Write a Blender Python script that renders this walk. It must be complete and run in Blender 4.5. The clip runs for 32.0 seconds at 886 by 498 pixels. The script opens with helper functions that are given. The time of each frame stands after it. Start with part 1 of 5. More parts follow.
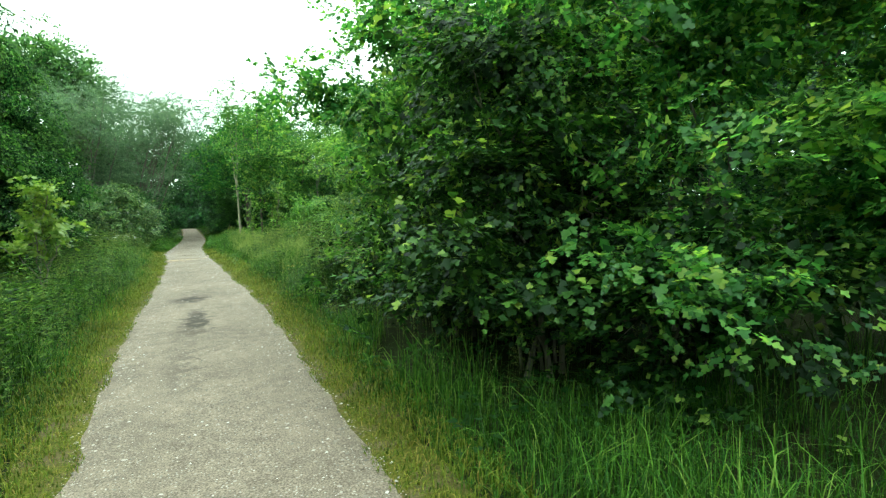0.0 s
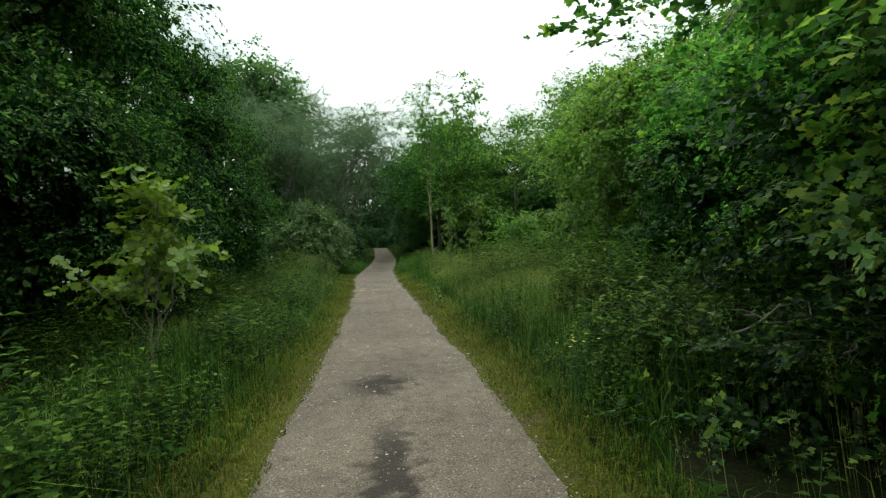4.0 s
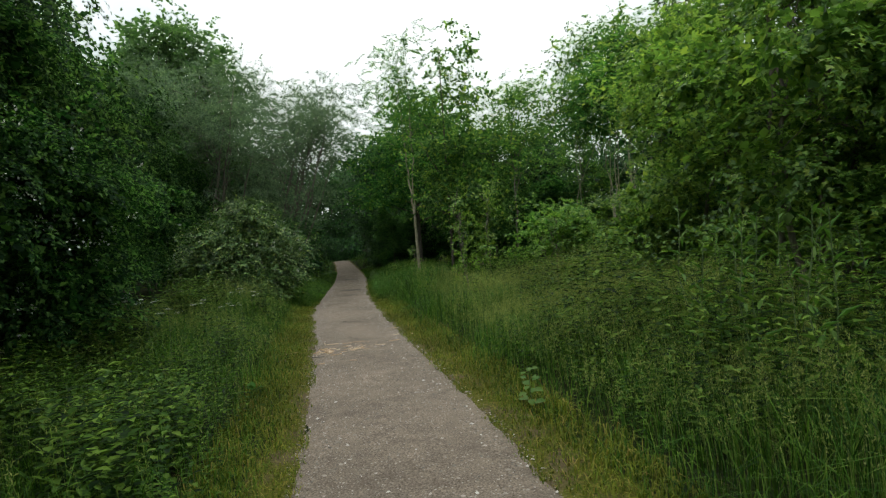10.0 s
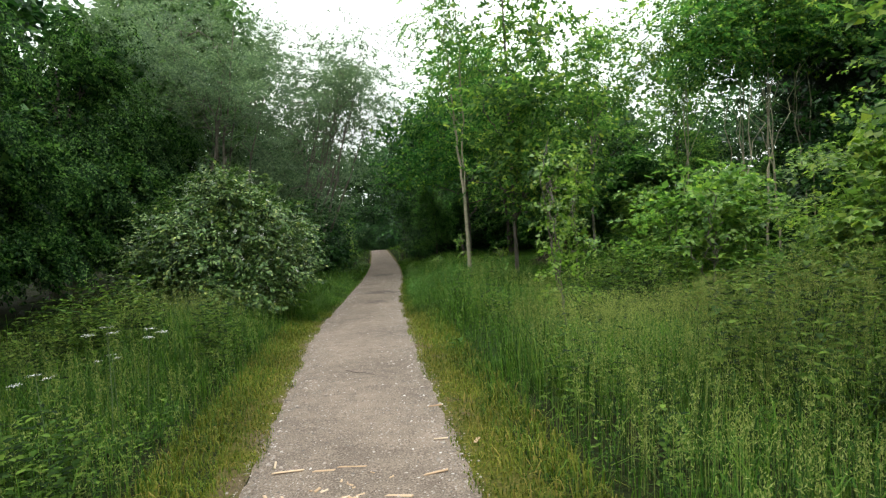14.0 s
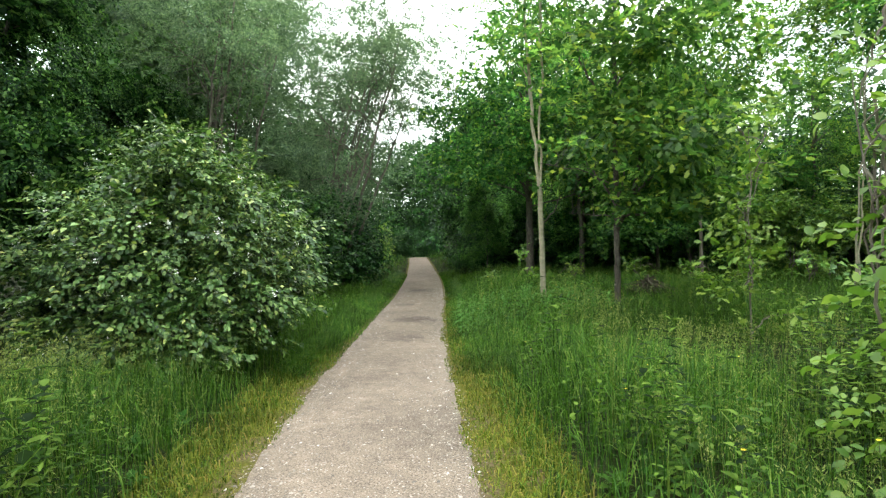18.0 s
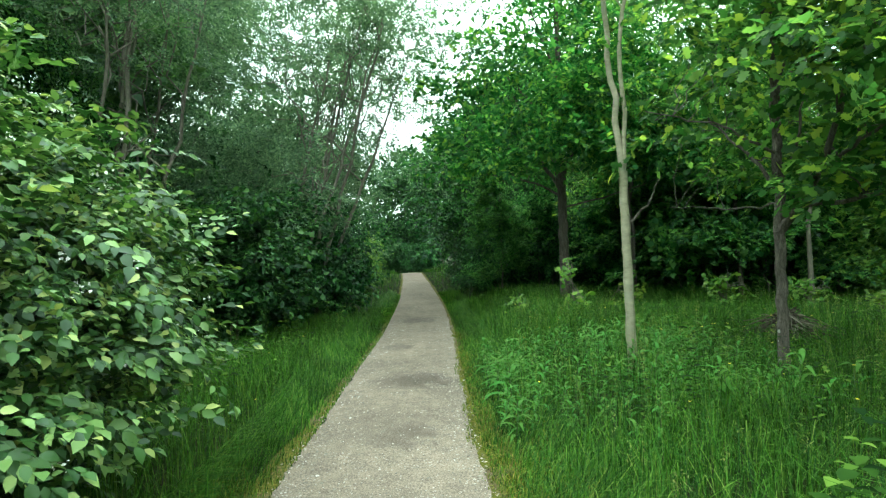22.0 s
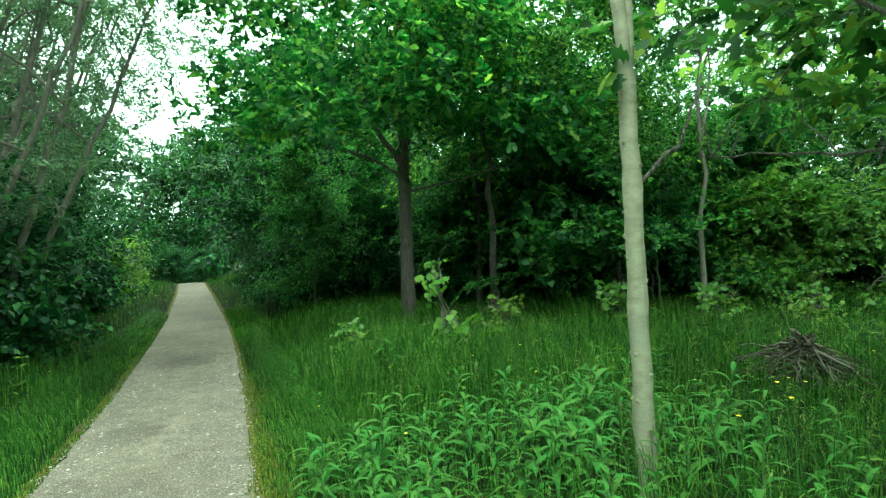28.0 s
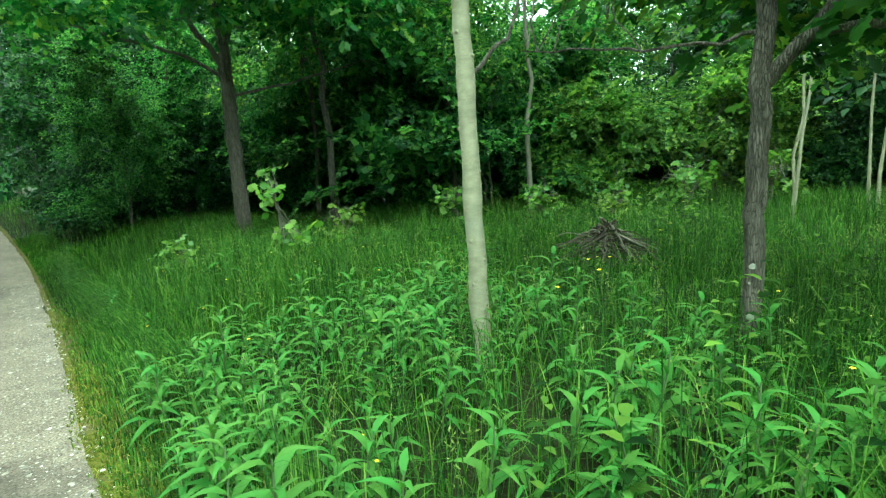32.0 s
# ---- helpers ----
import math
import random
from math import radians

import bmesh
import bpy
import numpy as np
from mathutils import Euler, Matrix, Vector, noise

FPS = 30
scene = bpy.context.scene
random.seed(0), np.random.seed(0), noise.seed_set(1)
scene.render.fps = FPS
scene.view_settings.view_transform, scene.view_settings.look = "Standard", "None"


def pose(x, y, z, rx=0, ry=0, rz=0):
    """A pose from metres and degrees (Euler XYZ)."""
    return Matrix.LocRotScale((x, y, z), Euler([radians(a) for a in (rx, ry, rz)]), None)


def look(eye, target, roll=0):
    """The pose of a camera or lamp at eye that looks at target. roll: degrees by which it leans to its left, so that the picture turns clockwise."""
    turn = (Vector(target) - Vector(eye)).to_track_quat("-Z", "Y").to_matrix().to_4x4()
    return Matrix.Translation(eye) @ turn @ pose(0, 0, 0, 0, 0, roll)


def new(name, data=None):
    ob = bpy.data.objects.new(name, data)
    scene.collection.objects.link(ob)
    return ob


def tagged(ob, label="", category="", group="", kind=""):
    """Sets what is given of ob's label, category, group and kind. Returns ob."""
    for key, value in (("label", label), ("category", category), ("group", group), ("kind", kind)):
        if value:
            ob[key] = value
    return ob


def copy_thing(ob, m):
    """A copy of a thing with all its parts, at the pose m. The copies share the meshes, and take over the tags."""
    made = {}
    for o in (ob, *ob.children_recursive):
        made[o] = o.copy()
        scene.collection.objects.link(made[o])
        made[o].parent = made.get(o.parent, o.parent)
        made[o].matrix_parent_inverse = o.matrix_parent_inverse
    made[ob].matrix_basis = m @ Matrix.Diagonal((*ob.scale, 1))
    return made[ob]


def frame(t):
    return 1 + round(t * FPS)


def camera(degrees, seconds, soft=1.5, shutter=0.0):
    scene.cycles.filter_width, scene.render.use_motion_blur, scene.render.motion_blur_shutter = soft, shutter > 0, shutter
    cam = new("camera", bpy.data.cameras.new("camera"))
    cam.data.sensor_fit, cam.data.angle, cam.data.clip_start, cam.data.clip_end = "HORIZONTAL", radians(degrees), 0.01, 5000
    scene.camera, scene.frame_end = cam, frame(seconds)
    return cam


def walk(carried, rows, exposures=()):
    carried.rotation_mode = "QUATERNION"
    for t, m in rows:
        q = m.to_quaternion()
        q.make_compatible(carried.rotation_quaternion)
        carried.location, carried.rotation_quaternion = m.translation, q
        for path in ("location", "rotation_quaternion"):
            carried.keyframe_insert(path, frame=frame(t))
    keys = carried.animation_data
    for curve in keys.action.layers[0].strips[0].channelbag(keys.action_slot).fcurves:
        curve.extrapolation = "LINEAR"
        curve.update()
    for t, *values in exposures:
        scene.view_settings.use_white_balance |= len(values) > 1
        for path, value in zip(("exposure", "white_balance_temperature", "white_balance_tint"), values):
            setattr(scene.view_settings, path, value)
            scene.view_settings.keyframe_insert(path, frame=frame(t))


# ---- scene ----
cam = camera(78.1, 32.0, 1.3)
METRES, EYE, TILT, LEAN, TURN = 28.0, 1.5, 0.0, 0.0, -23.1
ROWS = [
    (0.0, 0.006, -0.0069, 0.0022, 1.1, -4.92, 1.61),
    (0.5, -0.0066, 0.0193, 0.0002, 7.25, -4.4, 2.75),
    (1.0, -0.0157, 0.039, 0.001, 12.17, -3.34, 2.68),
    (1.5, -0.0249, 0.058, 0.001, 13.53, -2.62, 1.9),
    (2.0, -0.0324, 0.0796, 0.0003, 13.65, -2.67, 1.84),
    (2.5, -0.0421, 0.0989, -0.0006, 15.03, -2.72, 1.57),
    (3.0, -0.052, 0.1195, -0.0017, 16.4, -2.82, 1.73),
    (3.5, -0.0614, 0.1376, -0.0006, 18.15, -2.76, 1.76),
    (4.0, -0.0728, 0.1547, -0.0001, 19.51, -2.29, 1.99),
    (4.5, -0.0835, 0.1735, -0.0004, 20.94, -2.24, 2.74),
    (6.5, -0.1278, 0.2399, -0.0006, 21.66, -0.89, 3.26),
    (7.0, -0.1375, 0.2566, -0.0005, 20.59, -1.26, 3.38),
    (7.5, -0.1466, 0.2714, -0.0012, 19.79, -1.44, 3.27),
    (8.0, -0.1555, 0.2869, -0.0019, 18.18, -1.58, 2.79),
    (8.5, -0.1628, 0.3049, -0.0013, 16.06, -1.65, 2.61),
    (9.0, -0.1715, 0.3223, -0.001, 14.12, -1.69, 2.7),
    (9.5, -0.1791, 0.3417, -0.0019, 14.15, -2.07, 3.83),
    (10.0, -0.1855, 0.3603, -0.0027, 15.05, -1.76, 4.51),
    (10.5, -0.1921, 0.3801, -0.0031, 14.97, -2.19, 4.86),
    (11.0, -0.197, 0.4009, -0.0028, 15.42, -2.62, 5.44),
    (11.5, -0.2045, 0.4201, -0.0025, 15.7, -2.47, 5.07),
    (12.0, -0.2105, 0.4413, -0.0029, 16.09, -2.31, 4.83),
    (12.5, -0.2183, 0.4602, -0.0039, 16.61, -2.69, 4.59),
    (13.0, -0.2262, 0.4796, -0.0045, 17.08, -2.85, 4.49),
    (13.5, -0.2342, 0.4986, -0.0043, 18.68, -2.63, 4.44),
    (14.0, -0.2433, 0.5163, -0.0043, 19.49, -2.67, 3.99),
    (14.5, -0.251, 0.5348, -0.004, 20.03, -2.77, 4.05),
    (16.5, -0.2826, 0.6007, -0.0056, 20.84, -2.57, 2.54),
    (17.0, -0.29, 0.617, -0.0051, 22.26, -2.01, 2.39),
    (17.5, -0.2981, 0.632, -0.0059, 23.69, -1.62, 1.93),
    (18.0, -0.3056, 0.6473, -0.0065, 23.76, -1.64, 1.79),
    (18.5, -0.3134, 0.6633, -0.0062, 24.76, -1.53, 1.75),
    (19.0, -0.3234, 0.6785, -0.006, 25.52, -1.07, 1.35),
    (19.5, -0.3325, 0.6945, -0.0062, 26.57, -0.59, 1.6),
    (20.0, -0.3411, 0.7088, -0.0069, 27.59, -0.32, 1.68),
    (20.5, -0.3495, 0.724, -0.0078, 27.07, -0.45, 1.8),
    (21.0, -0.3563, 0.7395, -0.0072, 26.64, -0.76, 1.79),
    (21.5, -0.3641, 0.7547, -0.0071, 24.92, -0.68, 1.66),
    (22.0, -0.3714, 0.7709, -0.0075, 22.93, -0.3, 2.39),
    (22.5, -0.378, 0.7836, -0.0077, 21.03, 0.74, 3.16),
    (23.0, -0.3863, 0.7953, -0.008, 19.95, 0.41, 3.59),
    (23.5, -0.3915, 0.8099, -0.0079, 13.1, 0.68, 3.82),
    (24.0, -0.3976, 0.8271, -0.0093, 3.68, 1.82, 1.82),
    (24.5, -0.4038, 0.8463, -0.0097, 1.89, 2.23, 3.41),
    (25.0, -0.4085, 0.8595, -0.01, 0.06, 2.11, 3.87),
    (25.5, -0.4124, 0.8713, -0.0108, -0.67, 1.48, 3.6),
    (27.5, -0.4189, 0.8906, -0.011, 3.54, 0.33, 2.76),
    (28.0, -0.419, 0.8909, -0.011, 1.94, -0.6, 2.39),
    (28.5, -0.4177, 0.891, -0.0115, -1.48, -2.03, 1.62),
    (29.0, -0.4175, 0.8913, -0.0122, -6.0, -3.91, 0.43),
    (29.5, -0.4163, 0.8925, -0.0127, -10.7, -5.11, -0.78),
    (30.0, -0.4167, 0.8923, -0.0131, -12.66, -4.74, -0.94),
    (30.5, -0.417, 0.8921, -0.0136, -15.43, -2.82, -1.99),
    (31.0, -0.4173, 0.8919, -0.0138, -16.19, -2.58, -0.13),
    (31.5, -0.4194, 0.8936, -0.0142, -10.52, -7.02, 2.85),
    (32.0, -0.4189, 0.8915, -0.0148, -14.72, -10.3, 3.46),
]
EXPOSURES = [(0.0, 0.0, 5850, -18), (1.5, -0.75, 5900, -14), (3.0, -1.15, 6100, -7), (4.5, -1.3, 6150, -1), (6.5, -1.72, 6150, 3), (9.0, -1.5, 6200, 4), (11.0, -1.2, 6200, 6),
             (13.0, -0.7, 6220, 9), (14.5, -0.35, 6200, 10), (16.5, 0.02, 6180, 11), (19.0, 0.22, 6080, 1), (21.0, 0.33, 5800, -10), (24.0, 0.35, 5620, -25), (28.0, 0.5, 5600, -32), (30.5, 1.17, 5420, -15), (32.0, 0.95, 5600, -28)]
walk(cam, [(t, pose(0, 0, EYE, TILT, LEAN, TURN) @ pose(METRES * x, METRES * y, METRES * z, 90 + pitch, roll, yaw)) for t, x, y, z, yaw, pitch, roll in ROWS], EXPOSURES)


# ---- light: bright overcast sky with thin blue gaps, a broad soft sun behind the cloud ----
world = bpy.data.worlds.new("overcast_sky")
scene.world = world
world.use_nodes = True
wn, wl = world.node_tree.nodes, world.node_tree.links
wn.clear()
w_out = wn.new("ShaderNodeOutputWorld")
w_bg = wn.new("ShaderNodeBackground")
w_sky = wn.new("ShaderNodeTexSky")
w_sky.sky_type, w_sky.sun_disc, w_sky.sun_elevation, w_sky.sun_rotation = "NISHITA", False, radians(52), radians(200)
w_co = wn.new("ShaderNodeTexCoord")
w_map = wn.new("ShaderNodeMapping")
w_map.inputs["Scale"].default_value = (1.0, 1.0, 2.6)
w_noise = wn.new("ShaderNodeTexNoise")
w_noise.inputs["Scale"].default_value, w_noise.inputs["Detail"].default_value = 2.2, 5.0
w_ramp = wn.new("ShaderNodeValToRGB")
w_ramp.color_ramp.elements[0].position, w_ramp.color_ramp.elements[0].color = 0.33, (0.62, 0.62, 0.62, 1)
w_ramp.color_ramp.elements[1].position, w_ramp.color_ramp.elements[1].color = 0.52, (1, 1, 1, 1)
w_mix = wn.new("ShaderNodeMix")
w_mix.data_type = "RGBA"
w_mix.inputs[7].default_value = (13.6, 13.6, 13.2, 1)
w_bg.inputs["Strength"].default_value = 0.1
wl.new(w_co.outputs["Generated"], w_map.inputs["Vector"])
wl.new(w_map.outputs["Vector"], w_noise.inputs["Vector"])
wl.new(w_noise.outputs["Fac"], w_ramp.inputs["Fac"])
wl.new(w_ramp.outputs["Color"], w_mix.inputs[0])
wl.new(w_sky.outputs["Color"], w_mix.inputs[6])
# the cloud is thinner and brighter overhead
w_sep = wn.new("ShaderNodeSeparateXYZ")
w_up = wn.new("ShaderNodeMapRange")
w_up.inputs[1].default_value, w_up.inputs[2].default_value = 0.0, 1.0
w_up.inputs[3].default_value, w_up.inputs[4].default_value = 1.6, 4.2
w_scale = wn.new("ShaderNodeVectorMath")
w_scale.operation = "SCALE"
wl.new(w_co.outputs["Generated"], w_sep.inputs[0])
wl.new(w_sep.outputs["Z"], w_up.inputs[0])
wl.new(w_mix.outputs[2], w_scale.inputs[0])
wl.new(w_up.outputs[0], w_scale.inputs["Scale"])
wl.new(w_scale.outputs[0], w_bg.inputs["Color"])
wl.new(w_bg.outputs["Background"], w_out.inputs["Surface"])

sun = new("sun", bpy.data.lights.new("sun", "SUN"))
sun.data.energy, sun.data.angle, sun.data.color = 0.9, radians(25), (1.0, 0.96, 0.9)
sun.matrix_world = look((-14, -10, 32), (0, 18, 0))

# ---- materials ----


def material(name):
    m = bpy.data.materials.new(name)
    m.use_nodes = True
    m.node_tree.nodes.clear()
    return m, m.node_tree.nodes, m.node_tree.links


def ramp(nodes, stops):
    r = nodes.new("ShaderNodeValToRGB")
    e = r.color_ramp.elements
    while len(e) < len(stops):
        e.new(0.5)
    for k, (p, c) in enumerate(stops):
        e[k].position, e[k].color = p, (*c, 1)
    return r


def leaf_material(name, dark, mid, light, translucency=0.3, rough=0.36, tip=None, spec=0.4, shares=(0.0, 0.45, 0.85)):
    """Leaf tissue: each leaf its own green, some light through it, a soft waxy gloss. Later shares make more leaves
    dark, in place of shade.
    """
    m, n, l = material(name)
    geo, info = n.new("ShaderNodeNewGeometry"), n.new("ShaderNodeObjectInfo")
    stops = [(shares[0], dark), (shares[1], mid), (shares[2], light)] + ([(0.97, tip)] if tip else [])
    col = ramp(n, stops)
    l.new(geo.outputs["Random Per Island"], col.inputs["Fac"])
    co = n.new("ShaderNodeTexCoord")
    noise_ = n.new("ShaderNodeTexNoise")
    noise_.inputs["Scale"].default_value, noise_.inputs["Detail"].default_value = 0.9, 3
    l.new(co.outputs["Object"], noise_.inputs["Vector"])
    hue = n.new("ShaderNodeHueSaturation")
    spread = n.new("ShaderNodeMapRange")
    spread.inputs[1].default_value, spread.inputs[2].default_value = 0.3, 0.7
    spread.inputs[3].default_value, spread.inputs[4].default_value = 0.52, 0.92
    l.new(noise_.outputs["Fac"], spread.inputs[0])
    l.new(spread.outputs[0], hue.inputs["Value"])
    drift = n.new("ShaderNodeMapRange")
    drift.inputs[3].default_value, drift.inputs[4].default_value = 0.485, 0.515
    l.new(info.outputs["Random"], drift.inputs[0])
    l.new(drift.outputs[0], hue.inputs["Hue"])
    l.new(col.outputs["Color"], hue.inputs["Color"])
    p = n.new("ShaderNodeBsdfPrincipled")
    p.inputs["Roughness"].default_value = rough
    p.inputs["Specular IOR Level"].default_value = spec
    l.new(hue.outputs["Color"], p.inputs["Base Color"])
    t = n.new("ShaderNodeBsdfTranslucent")
    warm = n.new("ShaderNodeMix")
    warm.data_type, warm.blend_type = "RGBA", "MULTIPLY"
    warm.inputs[0].default_value = 1.0
    warm.inputs[7].default_value = (1.75, 1.8, 1.05, 1)
    l.new(hue.outputs["Color"], warm.inputs[6])
    l.new(warm.outputs[2], t.inputs["Color"])
    mix = n.new("ShaderNodeMixShader")
    mix.inputs[0].default_value = translucency
    l.new(p.outputs[0], mix.inputs[1])
    l.new(t.outputs[0], mix.inputs[2])
    out = n.new("ShaderNodeOutputMaterial")
    l.new(mix.outputs[0], out.inputs["Surface"])
    return m


def bark_material(name, low, high, scale=18.0, stretch=0.22, bump=0.6, patch=None, plates=0):
    m, n, l = material(name)
    co, mp = n.new("ShaderNodeTexCoord"), n.new("ShaderNodeMapping")
    mp.inputs["Scale"].default_value = (1, 1, stretch)
    l.new(co.outputs["Object"], mp.inputs["Vector"])
    a, b = n.new("ShaderNodeTexNoise"), n.new("ShaderNodeTexNoise")
    a.inputs["Scale"].default_value, a.inputs["Detail"].default_value, a.inputs["Roughness"].default_value = scale, 8, 0.7
    b.inputs["Scale"].default_value, b.inputs["Detail"].default_value = 3.5, 4
    l.new(mp.outputs[0], a.inputs["Vector"])
    l.new(co.outputs["Object"], b.inputs["Vector"])
    c = ramp(n, [(0.32, low), (0.68, high)])
    l.new(a.outputs["Fac"], c.inputs["Fac"])
    colour, height = c.outputs["Color"], a.outputs["Fac"]
    if plates:
        mp2, vo = n.new("ShaderNodeMapping"), n.new("ShaderNodeTexVoronoi")
        mp2.inputs["Scale"].default_value = (1, 1, 0.17)
        vo.feature = "DISTANCE_TO_EDGE"
        vo.inputs["Scale"].default_value = plates
        wob = n.new("ShaderNodeVectorMath")
        wob.operation = "MULTIPLY_ADD"
        wob.inputs[1].default_value = (0.035, 0.035, 0.1)
        l.new(b.outputs["Color"], wob.inputs[0])
        l.new(co.outputs["Object"], wob.inputs[2])
        l.new(wob.outputs[0], mp2.inputs["Vector"])
        l.new(mp2.outputs[0], vo.inputs["Vector"])
        crack = ramp(n, [(0.01, (0.55, 0.53, 0.5)), (0.16, (1, 1, 1))])
        l.new(vo.outputs["Distance"], crack.inputs["Fac"])
        cm = n.new("ShaderNodeMix")
        cm.data_type, cm.blend_type = "RGBA", "MULTIPLY"
        cm.inputs[0].default_value = 1.0
        l.new(colour, cm.inputs[6])
        l.new(crack.outputs["Color"], cm.inputs[7])
        colour, height = cm.outputs[2], crack.outputs["Color"]
    if patch:
        pr = ramp(n, [(0.56, (0, 0, 0)), (0.63, (1, 1, 1))])
        l.new(b.outputs["Fac"], pr.inputs["Fac"])
        pm = n.new("ShaderNodeMix")
        pm.data_type = "RGBA"
        pm.inputs[7].default_value = (*patch, 1)
        l.new(pr.outputs["Color"], pm.inputs[0])
        l.new(colour, pm.inputs[6])
        colour = pm.outputs[2]
    p = n.new("ShaderNodeBsdfPrincipled")
    p.inputs["Roughness"].default_value = 0.85
    l.new(colour, p.inputs["Base Color"])
    bp = n.new("ShaderNodeBump")
    bp.inputs["Strength"].default_value, bp.inputs["Distance"].default_value = bump, 0.02
    l.new(height, bp.inputs["Height"])
    l.new(bp.outputs[0], p.inputs["Normal"])
    out = n.new("ShaderNodeOutputMaterial")
    l.new(p.outputs[0], out.inputs["Surface"])
    return m


def island_material(name, stops, rough=0.8, spec=0.25):
    """Plain matt pieces, each with its own shade."""
    m, n, l = material(name)
    geo, info, add = n.new("ShaderNodeNewGeometry"), n.new("ShaderNodeObjectInfo"), n.new("ShaderNodeMath")
    add.operation = "WRAP"
    add.inputs[1].default_value, add.inputs[2].default_value = 1.0, 0.0
    plus = n.new("ShaderNodeMath")
    l.new(geo.outputs["Random Per Island"], plus.inputs[0])
    l.new(info.outputs["Random"], plus.inputs[1])
    l.new(plus.outputs[0], add.inputs[0])
    c = ramp(n, stops)
    l.new(add.outputs[0], c.inputs["Fac"])
    co, nz, hs = n.new("ShaderNodeTexCoord"), n.new("ShaderNodeTexNoise"), n.new("ShaderNodeHueSaturation")
    nz.inputs["Scale"].default_value, nz.inputs["Detail"].default_value = 60, 4
    l.new(co.outputs["Object"], nz.inputs["Vector"])
    mr = n.new("ShaderNodeMapRange")
    mr.inputs[3].default_value, mr.inputs[4].default_value = 0.6, 1.4
    l.new(nz.outputs["Fac"], mr.inputs[0])
    l.new(mr.outputs[0], hs.inputs["Value"])
    l.new(c.outputs["Color"], hs.inputs["Color"])
    p = n.new("ShaderNodeBsdfPrincipled")
    p.inputs["Roughness"].default_value, p.inputs["Specular IOR Level"].default_value = rough, spec
    l.new(hs.outputs["Color"], p.inputs["Base Color"])
    out = n.new("ShaderNodeOutputMaterial")
    l.new(p.outputs[0], out.inputs["Surface"])
    return m


# wide spread with many dark leaves: shade inside the bush put into the colour
MAPLE_SHADED = leaf_material("leaf_maple_shaded", (0.009, 0.032, 0.007), (0.026, 0.08, 0.014), (0.1, 0.23, 0.04), 0.36, 0.48, (0.28, 0.42, 0.08), 0.2, (0.25, 0.6, 0.92))
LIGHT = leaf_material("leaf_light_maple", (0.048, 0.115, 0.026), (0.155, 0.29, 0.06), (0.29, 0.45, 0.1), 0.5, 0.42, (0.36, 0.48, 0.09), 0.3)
# larger dark share imitates the shaded gaps between the leaves
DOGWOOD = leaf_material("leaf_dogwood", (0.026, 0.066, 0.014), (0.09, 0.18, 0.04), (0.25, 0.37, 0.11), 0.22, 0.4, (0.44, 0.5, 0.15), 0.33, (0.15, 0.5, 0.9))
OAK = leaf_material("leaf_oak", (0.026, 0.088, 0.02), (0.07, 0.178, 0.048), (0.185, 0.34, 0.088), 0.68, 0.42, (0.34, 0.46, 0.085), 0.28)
# large share of very dark leaves stands in for the hedge's shaded hollows
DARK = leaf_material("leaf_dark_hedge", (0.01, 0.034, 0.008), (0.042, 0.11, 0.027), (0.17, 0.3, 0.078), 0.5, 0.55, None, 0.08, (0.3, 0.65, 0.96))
# grey-green leaf, its blue raised to imitate haze in front of the willows
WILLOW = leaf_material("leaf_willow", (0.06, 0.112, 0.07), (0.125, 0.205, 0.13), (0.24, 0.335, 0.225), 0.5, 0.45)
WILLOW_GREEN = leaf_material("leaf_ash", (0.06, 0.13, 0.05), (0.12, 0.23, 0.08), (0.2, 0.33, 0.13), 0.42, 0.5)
# darker than the oak's leaf: shade below the trees put into the colour
UNDER_SHADED = leaf_material("leaf_understory_shaded", (0.014, 0.056, 0.016), (0.06, 0.165, 0.045), (0.19, 0.36, 0.09), 0.6, 0.45, None, 0.3)
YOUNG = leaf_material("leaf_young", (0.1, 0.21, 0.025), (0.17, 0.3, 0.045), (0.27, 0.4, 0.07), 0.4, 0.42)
# field maple leaf again, twice, brightened in the colour as if lit by sky
MAPLE_BACKLIT = leaf_material("leaf_maple_backlit", (0.04, 0.12, 0.03), (0.1, 0.24, 0.055), (0.2, 0.38, 0.08), 0.55, 0.42, (0.36, 0.5, 0.09), 0.28)
MAPLE_SKYLIT = leaf_material("leaf_maple_skylit", (0.035, 0.1, 0.028), (0.11, 0.25, 0.06), (0.25, 0.44, 0.1), 0.6, 0.42, (0.4, 0.52, 0.1), 0.35)
# dark end lowered and widened: deep shade of the wood put into the colour
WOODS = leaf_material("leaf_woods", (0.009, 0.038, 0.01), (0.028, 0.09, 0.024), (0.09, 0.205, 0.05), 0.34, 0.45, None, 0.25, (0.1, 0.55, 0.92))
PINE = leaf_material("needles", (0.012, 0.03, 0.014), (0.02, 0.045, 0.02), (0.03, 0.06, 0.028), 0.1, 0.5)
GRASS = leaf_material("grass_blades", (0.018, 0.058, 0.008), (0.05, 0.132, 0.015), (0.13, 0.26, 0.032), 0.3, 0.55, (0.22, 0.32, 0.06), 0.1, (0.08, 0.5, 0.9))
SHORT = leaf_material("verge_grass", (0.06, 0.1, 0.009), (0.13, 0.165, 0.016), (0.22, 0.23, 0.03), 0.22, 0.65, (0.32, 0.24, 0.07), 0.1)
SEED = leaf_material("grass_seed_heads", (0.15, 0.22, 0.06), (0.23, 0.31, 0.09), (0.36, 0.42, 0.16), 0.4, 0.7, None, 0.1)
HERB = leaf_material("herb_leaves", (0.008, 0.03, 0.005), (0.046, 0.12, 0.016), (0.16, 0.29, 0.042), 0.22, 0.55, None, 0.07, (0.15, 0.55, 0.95))
